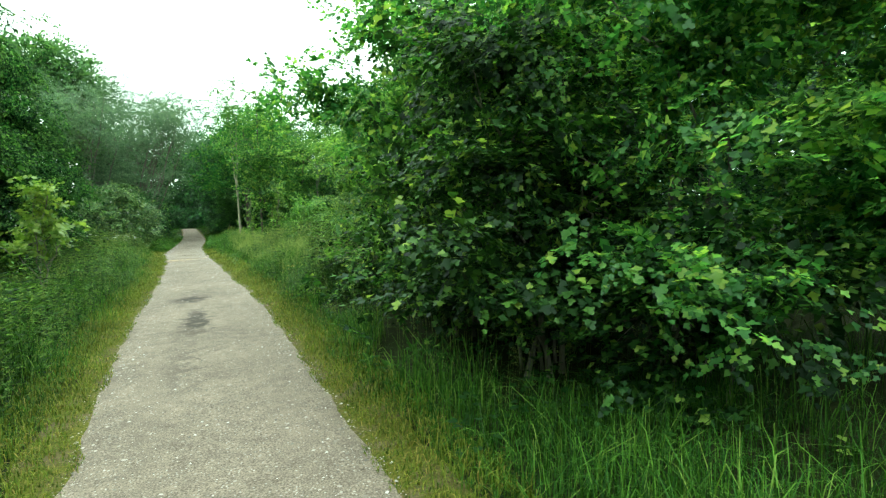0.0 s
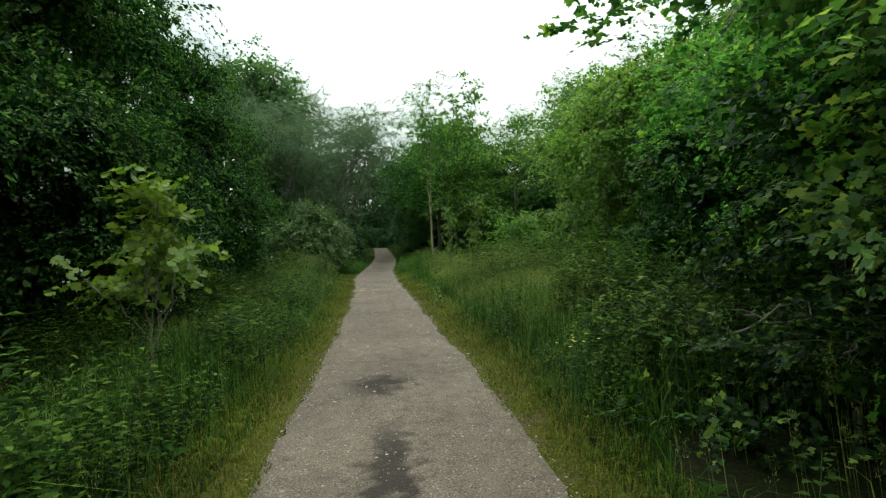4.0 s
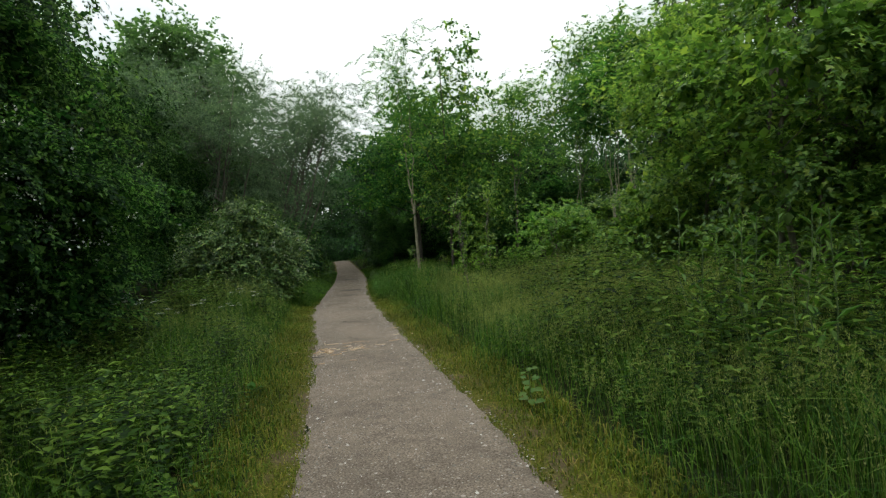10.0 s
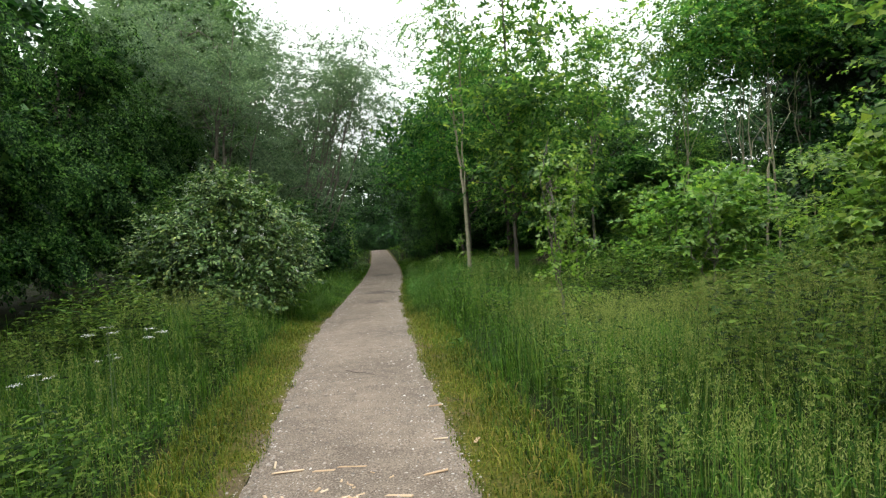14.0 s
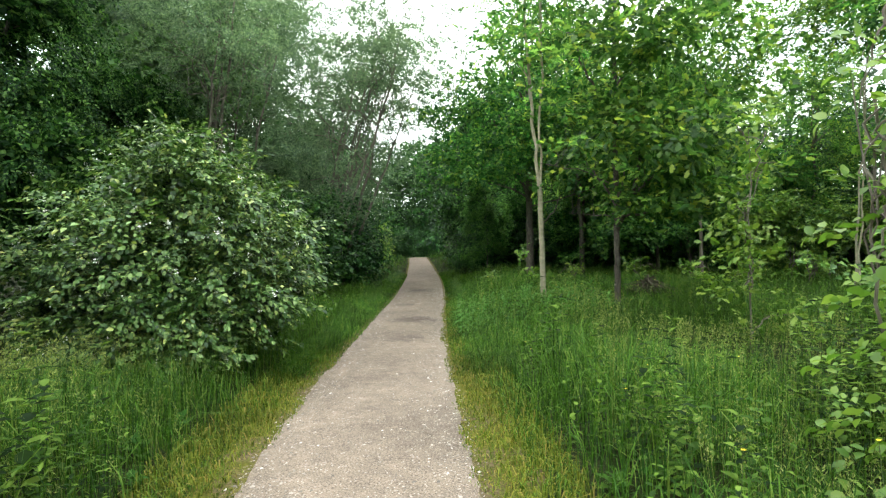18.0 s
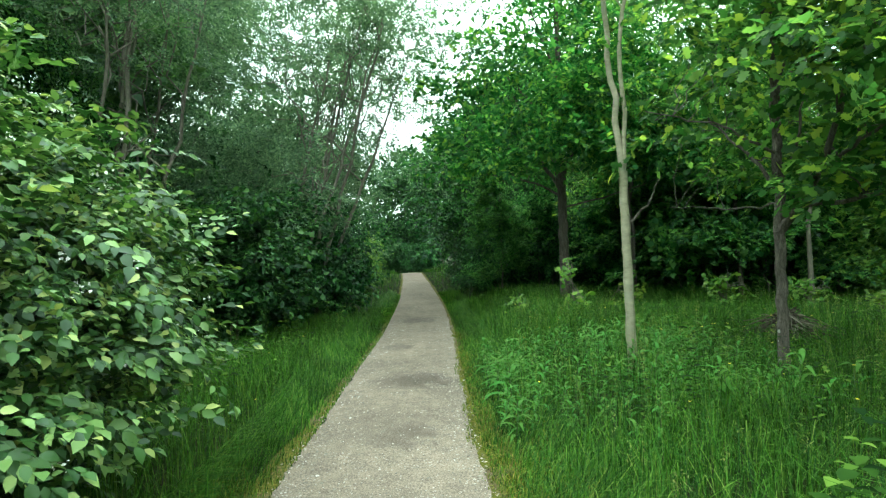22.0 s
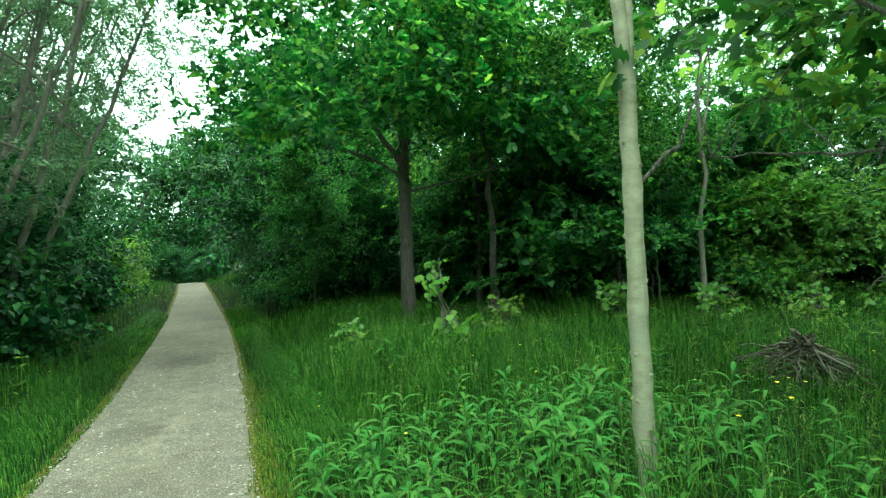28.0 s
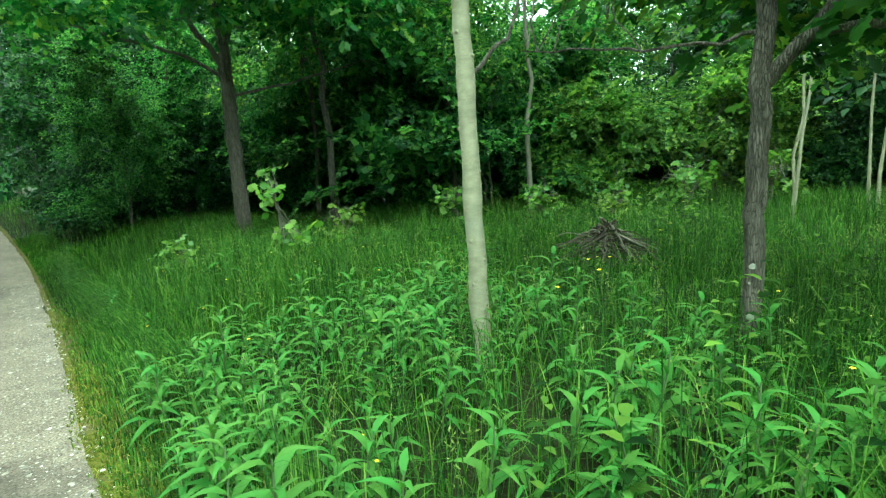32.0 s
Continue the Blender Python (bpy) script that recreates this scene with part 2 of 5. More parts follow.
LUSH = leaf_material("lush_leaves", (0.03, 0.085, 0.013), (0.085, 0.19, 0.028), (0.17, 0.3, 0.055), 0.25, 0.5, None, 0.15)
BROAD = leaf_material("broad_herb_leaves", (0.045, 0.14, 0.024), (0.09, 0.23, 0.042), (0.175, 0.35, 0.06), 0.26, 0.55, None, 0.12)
STEM = bark_material("green_stem", (0.06, 0.1, 0.03), (0.12, 0.17, 0.06), 40, 0.2, 0.1)
BARK = bark_material("dark_bark", (0.046, 0.038, 0.029), (0.19, 0.165, 0.13), 34, 0.2, 1.0, None, 95)
PALE = bark_material("pale_bark", (0.17, 0.16, 0.1), (0.33, 0.305, 0.205), 7, 2.2, 0.5, (0.235, 0.232, 0.16))
TWIG = bark_material("grey_twigs", (0.07, 0.06, 0.045), (0.2, 0.18, 0.14), 20, 0.3, 0.4)
PETAL = island_material("white_blossom", [(0.0, (0.6, 0.6, 0.55)), (1.0, (0.8, 0.8, 0.76))], 0.7)
YELLOW = island_material("buttercup_petals", [(0.0, (0.75, 0.55, 0.02)), (1.0, (0.85, 0.68, 0.05))], 0.4)
STONE = island_material("gravel_chips", [(0.0, (0.1, 0.09, 0.075)), (0.55, (0.26, 0.225, 0.186)), (0.9, (0.375, 0.33, 0.283)), (1.0, (0.54, 0.51, 0.47))], 0.85)
LICHEN = island_material("pale_lichen", [(0.0, (0.24, 0.25, 0.2)), (1.0, (0.33, 0.33, 0.27))], 0.9)
CHIPS = island_material("fresh_wood_chips", [(0.0, (0.38, 0.25, 0.14)), (0.6, (0.52, 0.38, 0.24)), (1.0, (0.62, 0.52, 0.38))], 0.8)
DEADWOOD = island_material("dead_sticks", [(0.0, (0.04, 0.032, 0.024)), (0.7, (0.1, 0.082, 0.062)), (1.0, (0.24, 0.21, 0.17))], 0.9)


def path_material():
    m, n, l = material("gravel_path")
    co = n.new("ShaderNodeTexCoord")
    big, mid, fine, vor = (n.new("ShaderNodeTexNoise"), n.new("ShaderNodeTexNoise"), n.new("ShaderNodeTexNoise"), n.new("ShaderNodeTexVoronoi"))
    for q, sc, det in ((big, 0.8, 4), (mid, 7, 6), (fine, 90, 5)):
        q.inputs["Scale"].default_value, q.inputs["Detail"].default_value = sc, det
        l.new(co.outputs["Object"], q.inputs["Vector"])
    vor.inputs["Scale"].default_value = 48
    l.new(co.outputs["Object"], vor.inputs["Vector"])
    base = ramp(n, [(0.3, (0.07, 0.055, 0.04)), (0.42, (0.157, 0.123, 0.092)), (0.56, (0.218, 0.174, 0.133)), (0.7, (0.335, 0.273, 0.217))])
    l.new(fine.outputs["Fac"], base.inputs["Fac"])
    tone = n.new("ShaderNodeMapRange")
    tone.inputs[1].default_value, tone.inputs[2].default_value = 0.3, 0.7
    tone.inputs[3].default_value, tone.inputs[4].default_value = 0.74, 1.1
    l.new(big.outputs["Fac"], tone.inputs[0])
    tone2 = n.new("ShaderNodeMapRange")
    tone2.inputs[3].default_value, tone2.inputs[4].default_value = 0.55, 1.4
    l.new(mid.outputs["Fac"], tone2.inputs[0])
    mul = n.new("ShaderNodeMath")
    mul.operation = "MULTIPLY"
    l.new(tone.outputs[0], mul.inputs[0])
    l.new(tone2.outputs[0], mul.inputs[1])
    # pale chips set into the surface
    chip = ramp(n, [(0.2, (1, 1, 1)), (0.36, (0, 0, 0))])
    l.new(vor.outputs["Distance"], chip.inputs["Fac"])
    few = ramp(n, [(0.62, (0, 0, 0)), (0.8, (1, 1, 1))])
    l.new(vor.outputs["Color"], few.inputs["Fac"])
    some = n.new("ShaderNodeMath")
    some.operation = "MULTIPLY"
    l.new(chip.outputs["Color"], some.inputs[0])
    l.new(few.outputs["Color"], some.inputs[1])
    pale = n.new("ShaderNodeMix")
    pale.data_type = "RGBA"
    pale.inputs[7].default_value = (0.4, 0.365, 0.32, 1)
    l.new(some.outputs[0], pale.inputs[0])
    l.new(base.outputs["Color"], pale.inputs[6])
    hs = n.new("ShaderNodeHueSaturation")
    l.new(mul.outputs[0], hs.inputs["Value"])
    l.new(pale.outputs[2], hs.inputs["Color"])
    colour = hs.outputs["Color"]
    # damp dark patches worn into the surface
    warp = n.new("ShaderNodeVectorMath")
    warp.operation = "MULTIPLY_ADD"
    warp.inputs[1].default_value = (0.7, 0.7, 0)
    l.new(mid.outputs["Color"], warp.inputs[0])
    l.new(co.outputs["Object"], warp.inputs[2])
    for cx, cy, sx, sy, k in DAMP:
        mp = n.new("ShaderNodeMapping")
        mp.vector_type = "TEXTURE"
        mp.inputs["Location"].default_value = (cx + 0.35, cy + 0.35, 0)
        mp.inputs["Scale"].default_value = (sx, sy, 1000)
        l.new(warp.outputs[0], mp.inputs["Vector"])
        ln = n.new("ShaderNodeVectorMath")
        ln.operation = "LENGTH"
        l.new(mp.outputs[0], ln.inputs[0])
        fr = n.new("ShaderNodeMapRange")
        fr.inputs[1].default_value, fr.inputs[2].default_value = 0.35, 1.0
        fr.inputs[3].default_value, fr.inputs[4].default_value = k, 0
        l.new(ln.outputs["Value"], fr.inputs[0])
        dk = n.new("ShaderNodeMix")
        dk.data_type = "RGBA"
        dk.inputs[7].default_value = (0.034, 0.028, 0.023, 1)
        l.new(fr.outputs[0], dk.inputs[0])
        l.new(colour, dk.inputs[6])
        colour = dk.outputs[2]
    p = n.new("ShaderNodeBsdfPrincipled")
    p.inputs["Roughness"].default_value, p.inputs["Specular IOR Level"].default_value = 0.9, 0.2
    l.new(colour, p.inputs["Base Color"])
    bp = n.new("ShaderNodeBump")
    bp.inputs["Strength"].default_value, bp.inputs["Distance"].default_value = 0.7, 0.012
    l.new(fine.outputs["Fac"], bp.inputs["Height"])
    l.new(bp.outputs[0], p.inputs["Normal"])
    out = n.new("ShaderNodeOutputMaterial")
    l.new(p.outputs[0], out.inputs["Surface"])
    return m


def ground_material():
    m, n, l = material("meadow_soil")
    co, a, b = n.new("ShaderNodeTexCoord"), n.new("ShaderNodeTexNoise"), n.new("ShaderNodeTexNoise")
    a.inputs["Scale"].default_value, a.inputs["Detail"].default_value = 0.7, 5
    b.inputs["Scale"].default_value, b.inputs["Detail"].default_value = 25, 6
    l.new(co.outputs["Object"], a.inputs["Vector"])
    l.new(co.outputs["Object"], b.inputs["Vector"])
    c1 = ramp(n, [(0.35, (0.011, 0.016, 0.005)), (0.65, (0.026, 0.032, 0.01))])
    l.new(b.outputs["Fac"], c1.inputs["Fac"])
    mx = n.new("ShaderNodeMix")
    mx.data_type = "RGBA"
    mx.inputs[7].default_value = (0.035, 0.028, 0.018, 1)
    rr = ramp(n, [(0.5, (0, 0, 0)), (0.75, (0.7, 0.7, 0.7))])
    l.new(a.outputs["Fac"], rr.inputs["Fac"])
    l.new(rr.outputs["Color"], mx.inputs[0])
    l.new(c1.outputs["Color"], mx.inputs[6])
    p = n.new("ShaderNodeBsdfPrincipled")
    p.inputs["Roughness"].default_value, p.inputs["Specular IOR Level"].default_value = 0.95, 0.06
    l.new(mx.outputs[2], p.inputs["Base Color"])
    bp = n.new("ShaderNodeBump")
    bp.inputs["Distance"].default_value = 0.03
    l.new(b.outputs["Fac"], bp.inputs["Height"])
    l.new(bp.outputs[0], p.inputs["Normal"])
    out = n.new("ShaderNodeOutputMaterial")
    l.new(p.outputs[0], out.inputs["Surface"])
    return m


def verge_material():
    m, n, l = material("worn_verge")
    co, f, g = n.new("ShaderNodeTexCoord"), n.new("ShaderNodeTexNoise"), n.new("ShaderNodeTexNoise")
    f.inputs["Scale"].default_value, f.inputs["Detail"].default_value = 45, 6
    g.inputs["Scale"].default_value, g.inputs["Detail"].default_value = 3, 5
    l.new(co.outputs["Object"], f.inputs["Vector"])
    l.new(co.outputs["Object"], g.inputs["Vector"])
    c1 = ramp(n, [(0.3, (0.037, 0.044, 0.007)), (0.5, (0.08, 0.082, 0.013)), (0.7, (0.135, 0.118, 0.026))])
    c2 = ramp(n, [(0.3, (0.06, 0.046, 0.024)), (0.7, (0.14, 0.108, 0.058))])
    l.new(f.outputs["Fac"], c1.inputs["Fac"])
    l.new(f.outputs["Fac"], c2.inputs["Fac"])
    mk = ramp(n, [(0.5, (0, 0, 0)), (0.66, (1, 1, 1))])
    l.new(g.outputs["Fac"], mk.inputs["Fac"])
    mx = n.new("ShaderNodeMix")
    mx.data_type = "RGBA"
    l.new(mk.outputs["Color"], mx.inputs[0])
    l.new(c1.outputs["Color"], mx.inputs[6])
    l.new(c2.outputs["Color"], mx.inputs[7])
    p = n.new("ShaderNodeBsdfPrincipled")
    p.inputs["Roughness"].default_value, p.inputs["Specular IOR Level"].default_value = 0.95, 0.06
    l.new(mx.outputs[2], p.inputs["Base Color"])
    bp = n.new("ShaderNodeBump")
    bp.inputs["Distance"].default_value = 0.015
    l.new(f.outputs["Fac"], bp.inputs["Height"])
    l.new(bp.outputs[0], p.inputs["Normal"])
    out = n.new("ShaderNodeOutputMaterial")
    l.new(p.outputs[0], out.inputs["Surface"])
    return m


# damp patches on the path: x, y, half width, half length, depth of tone
DAMP = [(-0.52, 10.0, 0.35, 0.45, 0.88), (-0.35, 8.0, 0.22, 1.2, 0.85), (-0.42, 5.6, 0.16, 1.0, 0.35), (-1.45, 30.6, 0.75, 0.5, 0.6), (-1.5, 28.6, 0.4, 0.35, 0.4),
        (-1.9, 33.0, 0.4, 0.5, 0.4), (-1.6, 36.5, 0.6, 0.8, 0.4)]
PATH_SURFACE, SOIL, VERGE = path_material(), ground_material(), verge_material()

# ---- mesh building ----
rng = np.random.default_rng(11)


def unit(v):
    return v / np.maximum(np.linalg.norm(v, axis=-1, keepdims=True), 1e-9)


def mesh_np(name, V, F, mat, smooth=False):
    """A mesh from vertex and face arrays (all faces with the same number of corners)."""
    V, F = np.asarray(V, np.float32).reshape(-1, 3), np.asarray(F, np.int32)
    me = bpy.data.meshes.new(name)
    me.vertices.add(len(V))
    me.vertices.foreach_set("co", V.ravel())
    me.loops.add(F.size)
    me.loops.foreach_set("vertex_index", F.ravel())
    me.polygons.add(len(F))
    me.polygons.foreach_set("loop_start", np.arange(0, F.size, F.shape[1], dtype=np.int32))
    if smooth:
        me.polygons.foreach_set("use_smooth", np.ones(len(F), dtype=bool))
    me.materials.append(mat)
    me.update(calc_edges=True)
    return me


def part(name, data, parent, label="", m=None):
    ob = new(name, data)
    ob.parent = parent
    if m is not None:
        ob.matrix_basis = m
    return tagged(ob, label)


def root(name, m, label, category, group="", kind=""):
    ob = new(name)
    ob.empty_display_size = 0.2
    ob.matrix_basis = m
    return tagged(ob, label, category, group, kind)


def join(pieces):
    vs, fs, k = [], [], 0
    for V, F in pieces:
        vs.append(V)
        fs.append(F + k)
        k += len(V)
    return np.concatenate(vs), np.concatenate(fs)


def scatter(V, F, mats, pos):
    """Copies of a template under 3x3 matrices and places, as one vertex and face array."""
    n, k = len(pos), len(V)
    out = np.einsum("nij,kj->nki", mats, V) + pos[:, None, :]
    return out.reshape(-1, 3), (F[None] + (np.arange(n) * k)[:, None, None]).reshape(-1, F.shape[1])


def frames(along, normal, scale):
    """Matrices that turn +y to along and +z to about normal, scaled."""
    y = unit(along)
    x = unit(np.cross(y, normal))
    z = np.cross(x, y)
    return np.stack([x, y, z], axis=2) * np.asarray(scale).reshape(-1, 1, 1)


def leaf(kind="kite", w=0.55):
    """A leaf of length 1 along +y, folded at its midrib, its upper side towards +z."""
    if kind == "kite":
        V = [(0, 0, 0), (-w / 2, 0.45, 0.1), (0, 1, -0.1), (w / 2, 0.45, 0.1)]
        F = [(0, 2, 1), (0, 3, 2)]
    elif kind == "oval":
        V = [(0, 0, 0), (-w * 0.42, 0.25, 0.07), (-w * 0.46, 0.6, 0.06), (0, 1, -0.16), (w * 0.46, 0.6, 0.06), (w * 0.42, 0.25, 0.07), (0, 0.45, 0)]
        F = [(6, 1, 0), (6, 2, 1), (6, 3, 2), (6, 4, 3), (6, 5, 4), (6, 0, 5)]
    elif kind == "lance":
        V, F = [], []
        for k, (f, s, z) in enumerate(((0.0, 0.12, 0), (0.15, 0.6, 0.07), (0.35, 1.0, 0.1), (0.6, 0.85, 0.02), (0.82, 0.45, -0.16), (1.0, 0.04, -0.38))):
            V += [(-w * s / 2, f, z + 0.04 * s), (0, f, z), (w * s / 2, f, z + 0.04 * s)]
        for k in range(5):
            for c in (0, 1):
                a = 3 * k + c
                F += [(a, a + 1, a + 4), (a, a + 4, a + 3)]
    elif kind == "maple":
        half = [(-0.16, 0.08), (-0.4, 0.2), (-0.36, 0.34), (-0.5, 0.5), (-0.46, 0.66), (-0.22, 0.62), (-0.2, 0.84)]
        o = [(0, 0)] + half + [(0, 1.0)] + [(-p, q) for p, q in reversed(half)]
        V = [(p * w * 1.2, q, 0.2 * abs(p) - 0.14 * q * q) for p, q in o] + [(0, 0.42, -0.02)]
        F = [(16, (k + 1) % 16, k) for k in range(16)]
    elif kind == "haw":
        half = [(-0.2, 0.22), (-0.48, 0.42), (-0.34, 0.58), (-0.2, 0.6), (-0.22, 0.86)]
        o = [(0, 0)] + half + [(0, 1.0)] + [(-p, q) for p, q in reversed(half)]
        V = [(p * w * 1.2, q, 0.22 * abs(p) - 0.14 * q * q) for p, q in o] + [(0, 0.45, -0.02)]
        F = [(12, (k + 1) % 12, k) for k in range(12)]
    elif kind == "trident":
        V = [(0, 0, 0), (-w * 0.62, 0.4, 0.1), (-w * 0.2, 0.55, 0.03), (0, 1, -0.12), (w * 0.2, 0.55, 0.03), (w * 0.62, 0.4, 0.1)]
        F = [(0, 2, 1), (0, 3, 2), (0, 4, 3), (0, 5, 4)]
    else:  # lobed
        o = [(0, 0), (-0.3, 0.18), (-0.2, 0.34), (-0.52, 0.52), (-0.25, 0.6), (-0.3, 0.86), (0, 1.0), (0.3, 0.86), (0.25, 0.6), (0.52, 0.52), (0.2, 0.34), (0.3, 0.18)]
        V = [(a * w * 1.5, b, 0.16 * abs(a) - 0.12 * b * b) for a, b in o] + [(0, 0.45, -0.02)]
        F = [(12, (k + 1) % 12, k) for k in range(12)]
    return np.array(V, float), np.array(F, int)


def spray(kind, w, count, size, length, seed, flat=0.25, pairs=False):
    """A leafy twig along +y, its leaves spread in about one plane."""
    r = np.random.default_rng(seed)
    V, F = leaf(kind, w)
    t = np.sort(r.uniform(0.05, 1, count)) if not pairs else np.repeat(np.linspace(0.12, 1, (count + 1) // 2), 2)[:count]
    side = np.where(np.arange(count) % 2 == 0, 1, -1.0)
    off = np.where(r.random(count) < 0.45, r.uniform(0, 0.32, count), 0) * (1.1 - t)
    pos = np.stack([side * off * length, t * length, -0.16 * length * t * t + r.normal(0, flat * 0.12, count) * length], 1)
    along = np.stack([side * r.uniform(0.5, 1.1, count) * (1.15 - t), r.uniform(0.3, 1, count), r.normal(-0.12, flat, count)], 1)
    nor = np.stack([r.normal(0, flat * 1.4, count), r.normal(0, flat * 1.4, count), np.ones(count)], 1)
    return scatter(V, F, frames(along, nor, size * r.uniform(0.65, 1.2, count)), pos)


def crown(lumps, count, sprays, seed, hang=0.0, shell=0.5, low=0.1, ragged=0.18, clear=None, up=1.0, clump=5, tier=(0.3, 0.08)):
    """Leafy twigs over and within a heap of ellipsoids: an uneven outline, gaps, a dark inside."""
    r = np.random.default_rng(seed)
    lumps = np.array(lumps, float)
    area = (lumps[:, 3] * lumps[:, 4] + lumps[:, 4] * lumps[:, 5] + lumps[:, 3] * lumps[:, 5])
    pick = r.choice(len(lumps), count, p=area / area.sum())
    u = unit(r.normal(size=(count, 3)))
    rad = 1 - shell * r.random(count) ** 1.6 + r.normal(0, ragged * 0.4, count)
    wob = np.sin(u[:, 0] * 5 + pick) * np.sin(u[:, 1] * 6 + 2 * pick) * np.sin(u[:, 2] * 5 + 1)
    rad = rad * (1 + ragged * wob)
    P = lumps[pick, :3] + u * lumps[pick, 3:] * rad[:, None]
    if clump > 1:
        # twigs gather in flat layers round their boughs
        lead = np.arange(count) // clump * clump
        u = unit(u[lead] + r.normal(0, 0.35, (count, 3)))
        P = P[lead] + r.normal(0, 1, (count, 3)) * [tier[0], tier[0], tier[1]]
    keep = P[:, 2] > low
    if clear is not None:
        keep &= clear(P)
    P, u = P[keep], u[keep]
    n = len(P)
    d = unit(u * [1, 1, 0.35] + r.normal(0, 0.4, (n, 3)) + [0, 0, hang])
    nor = unit(u * 0.5 + [0, 0, up] + r.normal(0, 0.28, (n, 3)))
    sc = r.uniform(0.7, 1.3, n)
    made, group = [], r.integers(0, len(sprays), n)
    for k, (V, F) in enumerate(sprays):
        s = group == k
        if s.any():
            made.append(scatter(V, F, frames(d[s], nor[s], sc[s]), P[s] - d[s] * 0.2 * sc[s][:, None]))
    return join(made), P


# broad leaves for the crowns' cores, added to shut out light
INNER = [spray("kite", 0.9, 28, 0.12, 0.5, s, 0.5) for s in (501, 502)]
INNER_FINE = [spray("kite", 0.9, 34, 0.07, 0.45, s, 0.5) for s in (503, 504)]


def tube(points, radii, sides=7):
    """A tapered limb along a line of points."""
    P, R = np.asarray(points, float), np.asarray(radii, float)
    d = unit(np.gradient(P, axis=0))
    a = unit(np.cross(d, [0.31, 0.87, 0.39]))
    b = np.cross(d, a)
    th = np.linspace(0, 2 * math.pi, sides, endpoint=False)
    V = P[:, None] + R[:, None, None] * (np.cos(th)[None, :, None] * a[:, None] + np.sin(th)[None, :, None] * b[:, None])
    k = len(P)
    i, j = np.meshgrid(np.arange(k - 1), np.arange(sides), indexing="ij")
    F = np.stack([i * sides + j, i * sides + (j + 1) % sides, (i + 1) * sides + (j + 1) % sides, (i + 1) * sides + j], -1).reshape(-1, 4)
    return V.reshape(-1, 3), F


def bough(a, b, r0, r1, seed, sag=0.1, steps=8, wander=0.05):
    r = np.random.default_rng(seed)
    a, b = np.array(a, float), np.array(b, float)
    t = np.linspace(0, 1, steps)[:, None]
    n = np.linalg.norm(b - a)
    P = a + (b - a) * t + np.array([0, 0, sag * n]) * np.sin(t * math.pi) + r.normal(0, wander * n / 3, (steps, 3)) * np.sin(t * math.pi)
    return P, np.linspace(r0, r1, steps)


def tree(name, label, category, m, lumps, leaves, bark, sprays, count, trunk, seed, limbs=9, stems=None, hang=0.0, shell=0.5, low=0.1, ragged=0.18,
         group="", clear=None, twigs=3, sides=8, first=0.35, wander=0.035, core=0.6, clump=5, tier=(0.3, 0.08), deep=None):
    """A tree or shrub: tapered trunk or stems, limbs that reach into the crown, twigs, and the leafy crown."""
    r = np.random.default_rng(seed)
    ob = root(name, m, label, category, group)
    (V, F), P = crown(lumps, count, sprays, seed, hang, shell, low, ragged, clear, clump=clump, tier=tier)
    top, r0 = np.array(trunk[0], float), trunk[1]
    lines = []
    for k, base in enumerate(stems or [(0, 0)]):
        lean = r.normal(0, 0.25, 3) * (1 if stems else 0.2) + np.array([base[0], base[1], 0]) * 1.6
        tp = np.array([top[0] + lean[0], top[1] + lean[1], top[2] * (r.uniform(0.75, 1.0) if stems else 1)])
        q, w = bough((base[0], base[1], -0.1), tp, r0, r0 * 0.22, seed + k, 0.0, 14, wander)
        w[0] *= 1.5
        w[1] *= 1.15
        lines.append((q, w))
        part("trunk" if not stems else "stem", mesh_np("trunk", *tube(q, w, sides), bark, True), ob)
    tw = []
    for k in range(limbs):
        q, w = lines[k % len(lines)]
        i = int(np.clip((first + (0.95 - first) * (k + r.random()) / limbs) * len(q), 2, len(q) - 2))
        high = P[(P[:, 2] > q[i, 2] - 0.1)]
        if len(high) < 5:
            high = P
        goal = high[r.integers(len(high))]
        goal = q[i] + (goal - q[i]) * 0.86
        lp, lw = bough(q[i], goal, w[i] * 0.62, 0.008, seed * 7 + k, 0.08, 9, 0.14)
        part("limb", mesh_np("limb", *tube(lp, lw, 6), bark, True), ob)
        for _ in range(twigs):
            j = r.integers(3, 8)
            near = P[np.argsort(np.linalg.norm(P - lp[j], axis=1))[: max(6, len(P) // 12)]]
            g = near[r.integers(len(near))]
            tp_, tw_ = bough(lp[j], g, max(lw[j] * 0.6, 0.006), 0.003, seed * 11 + k, 0.05, 5, 0.1)
            tw.append(tube(tp_, tw_, 4))
    if tw:
        tagged(part("brushwood", mesh_np("brushwood", *join(tw), bark, True), ob), kind="stuff")
    # large leaves packed deep inside to block light and darken the crown
    if core:
        inner = np.array(lumps, float) * [1, 1, 1, core, core, core]
        (V2, F2), _ = crown(inner, max(60, count // 3), deep or INNER, seed + 500, 0, 0.9, low + 0.2, 0.1, clear, clump=1)
        V, F = join([(V, F), (V2, F2)])
    part("crown", mesh_np("crown", V, F, leaves), ob)
    return ob


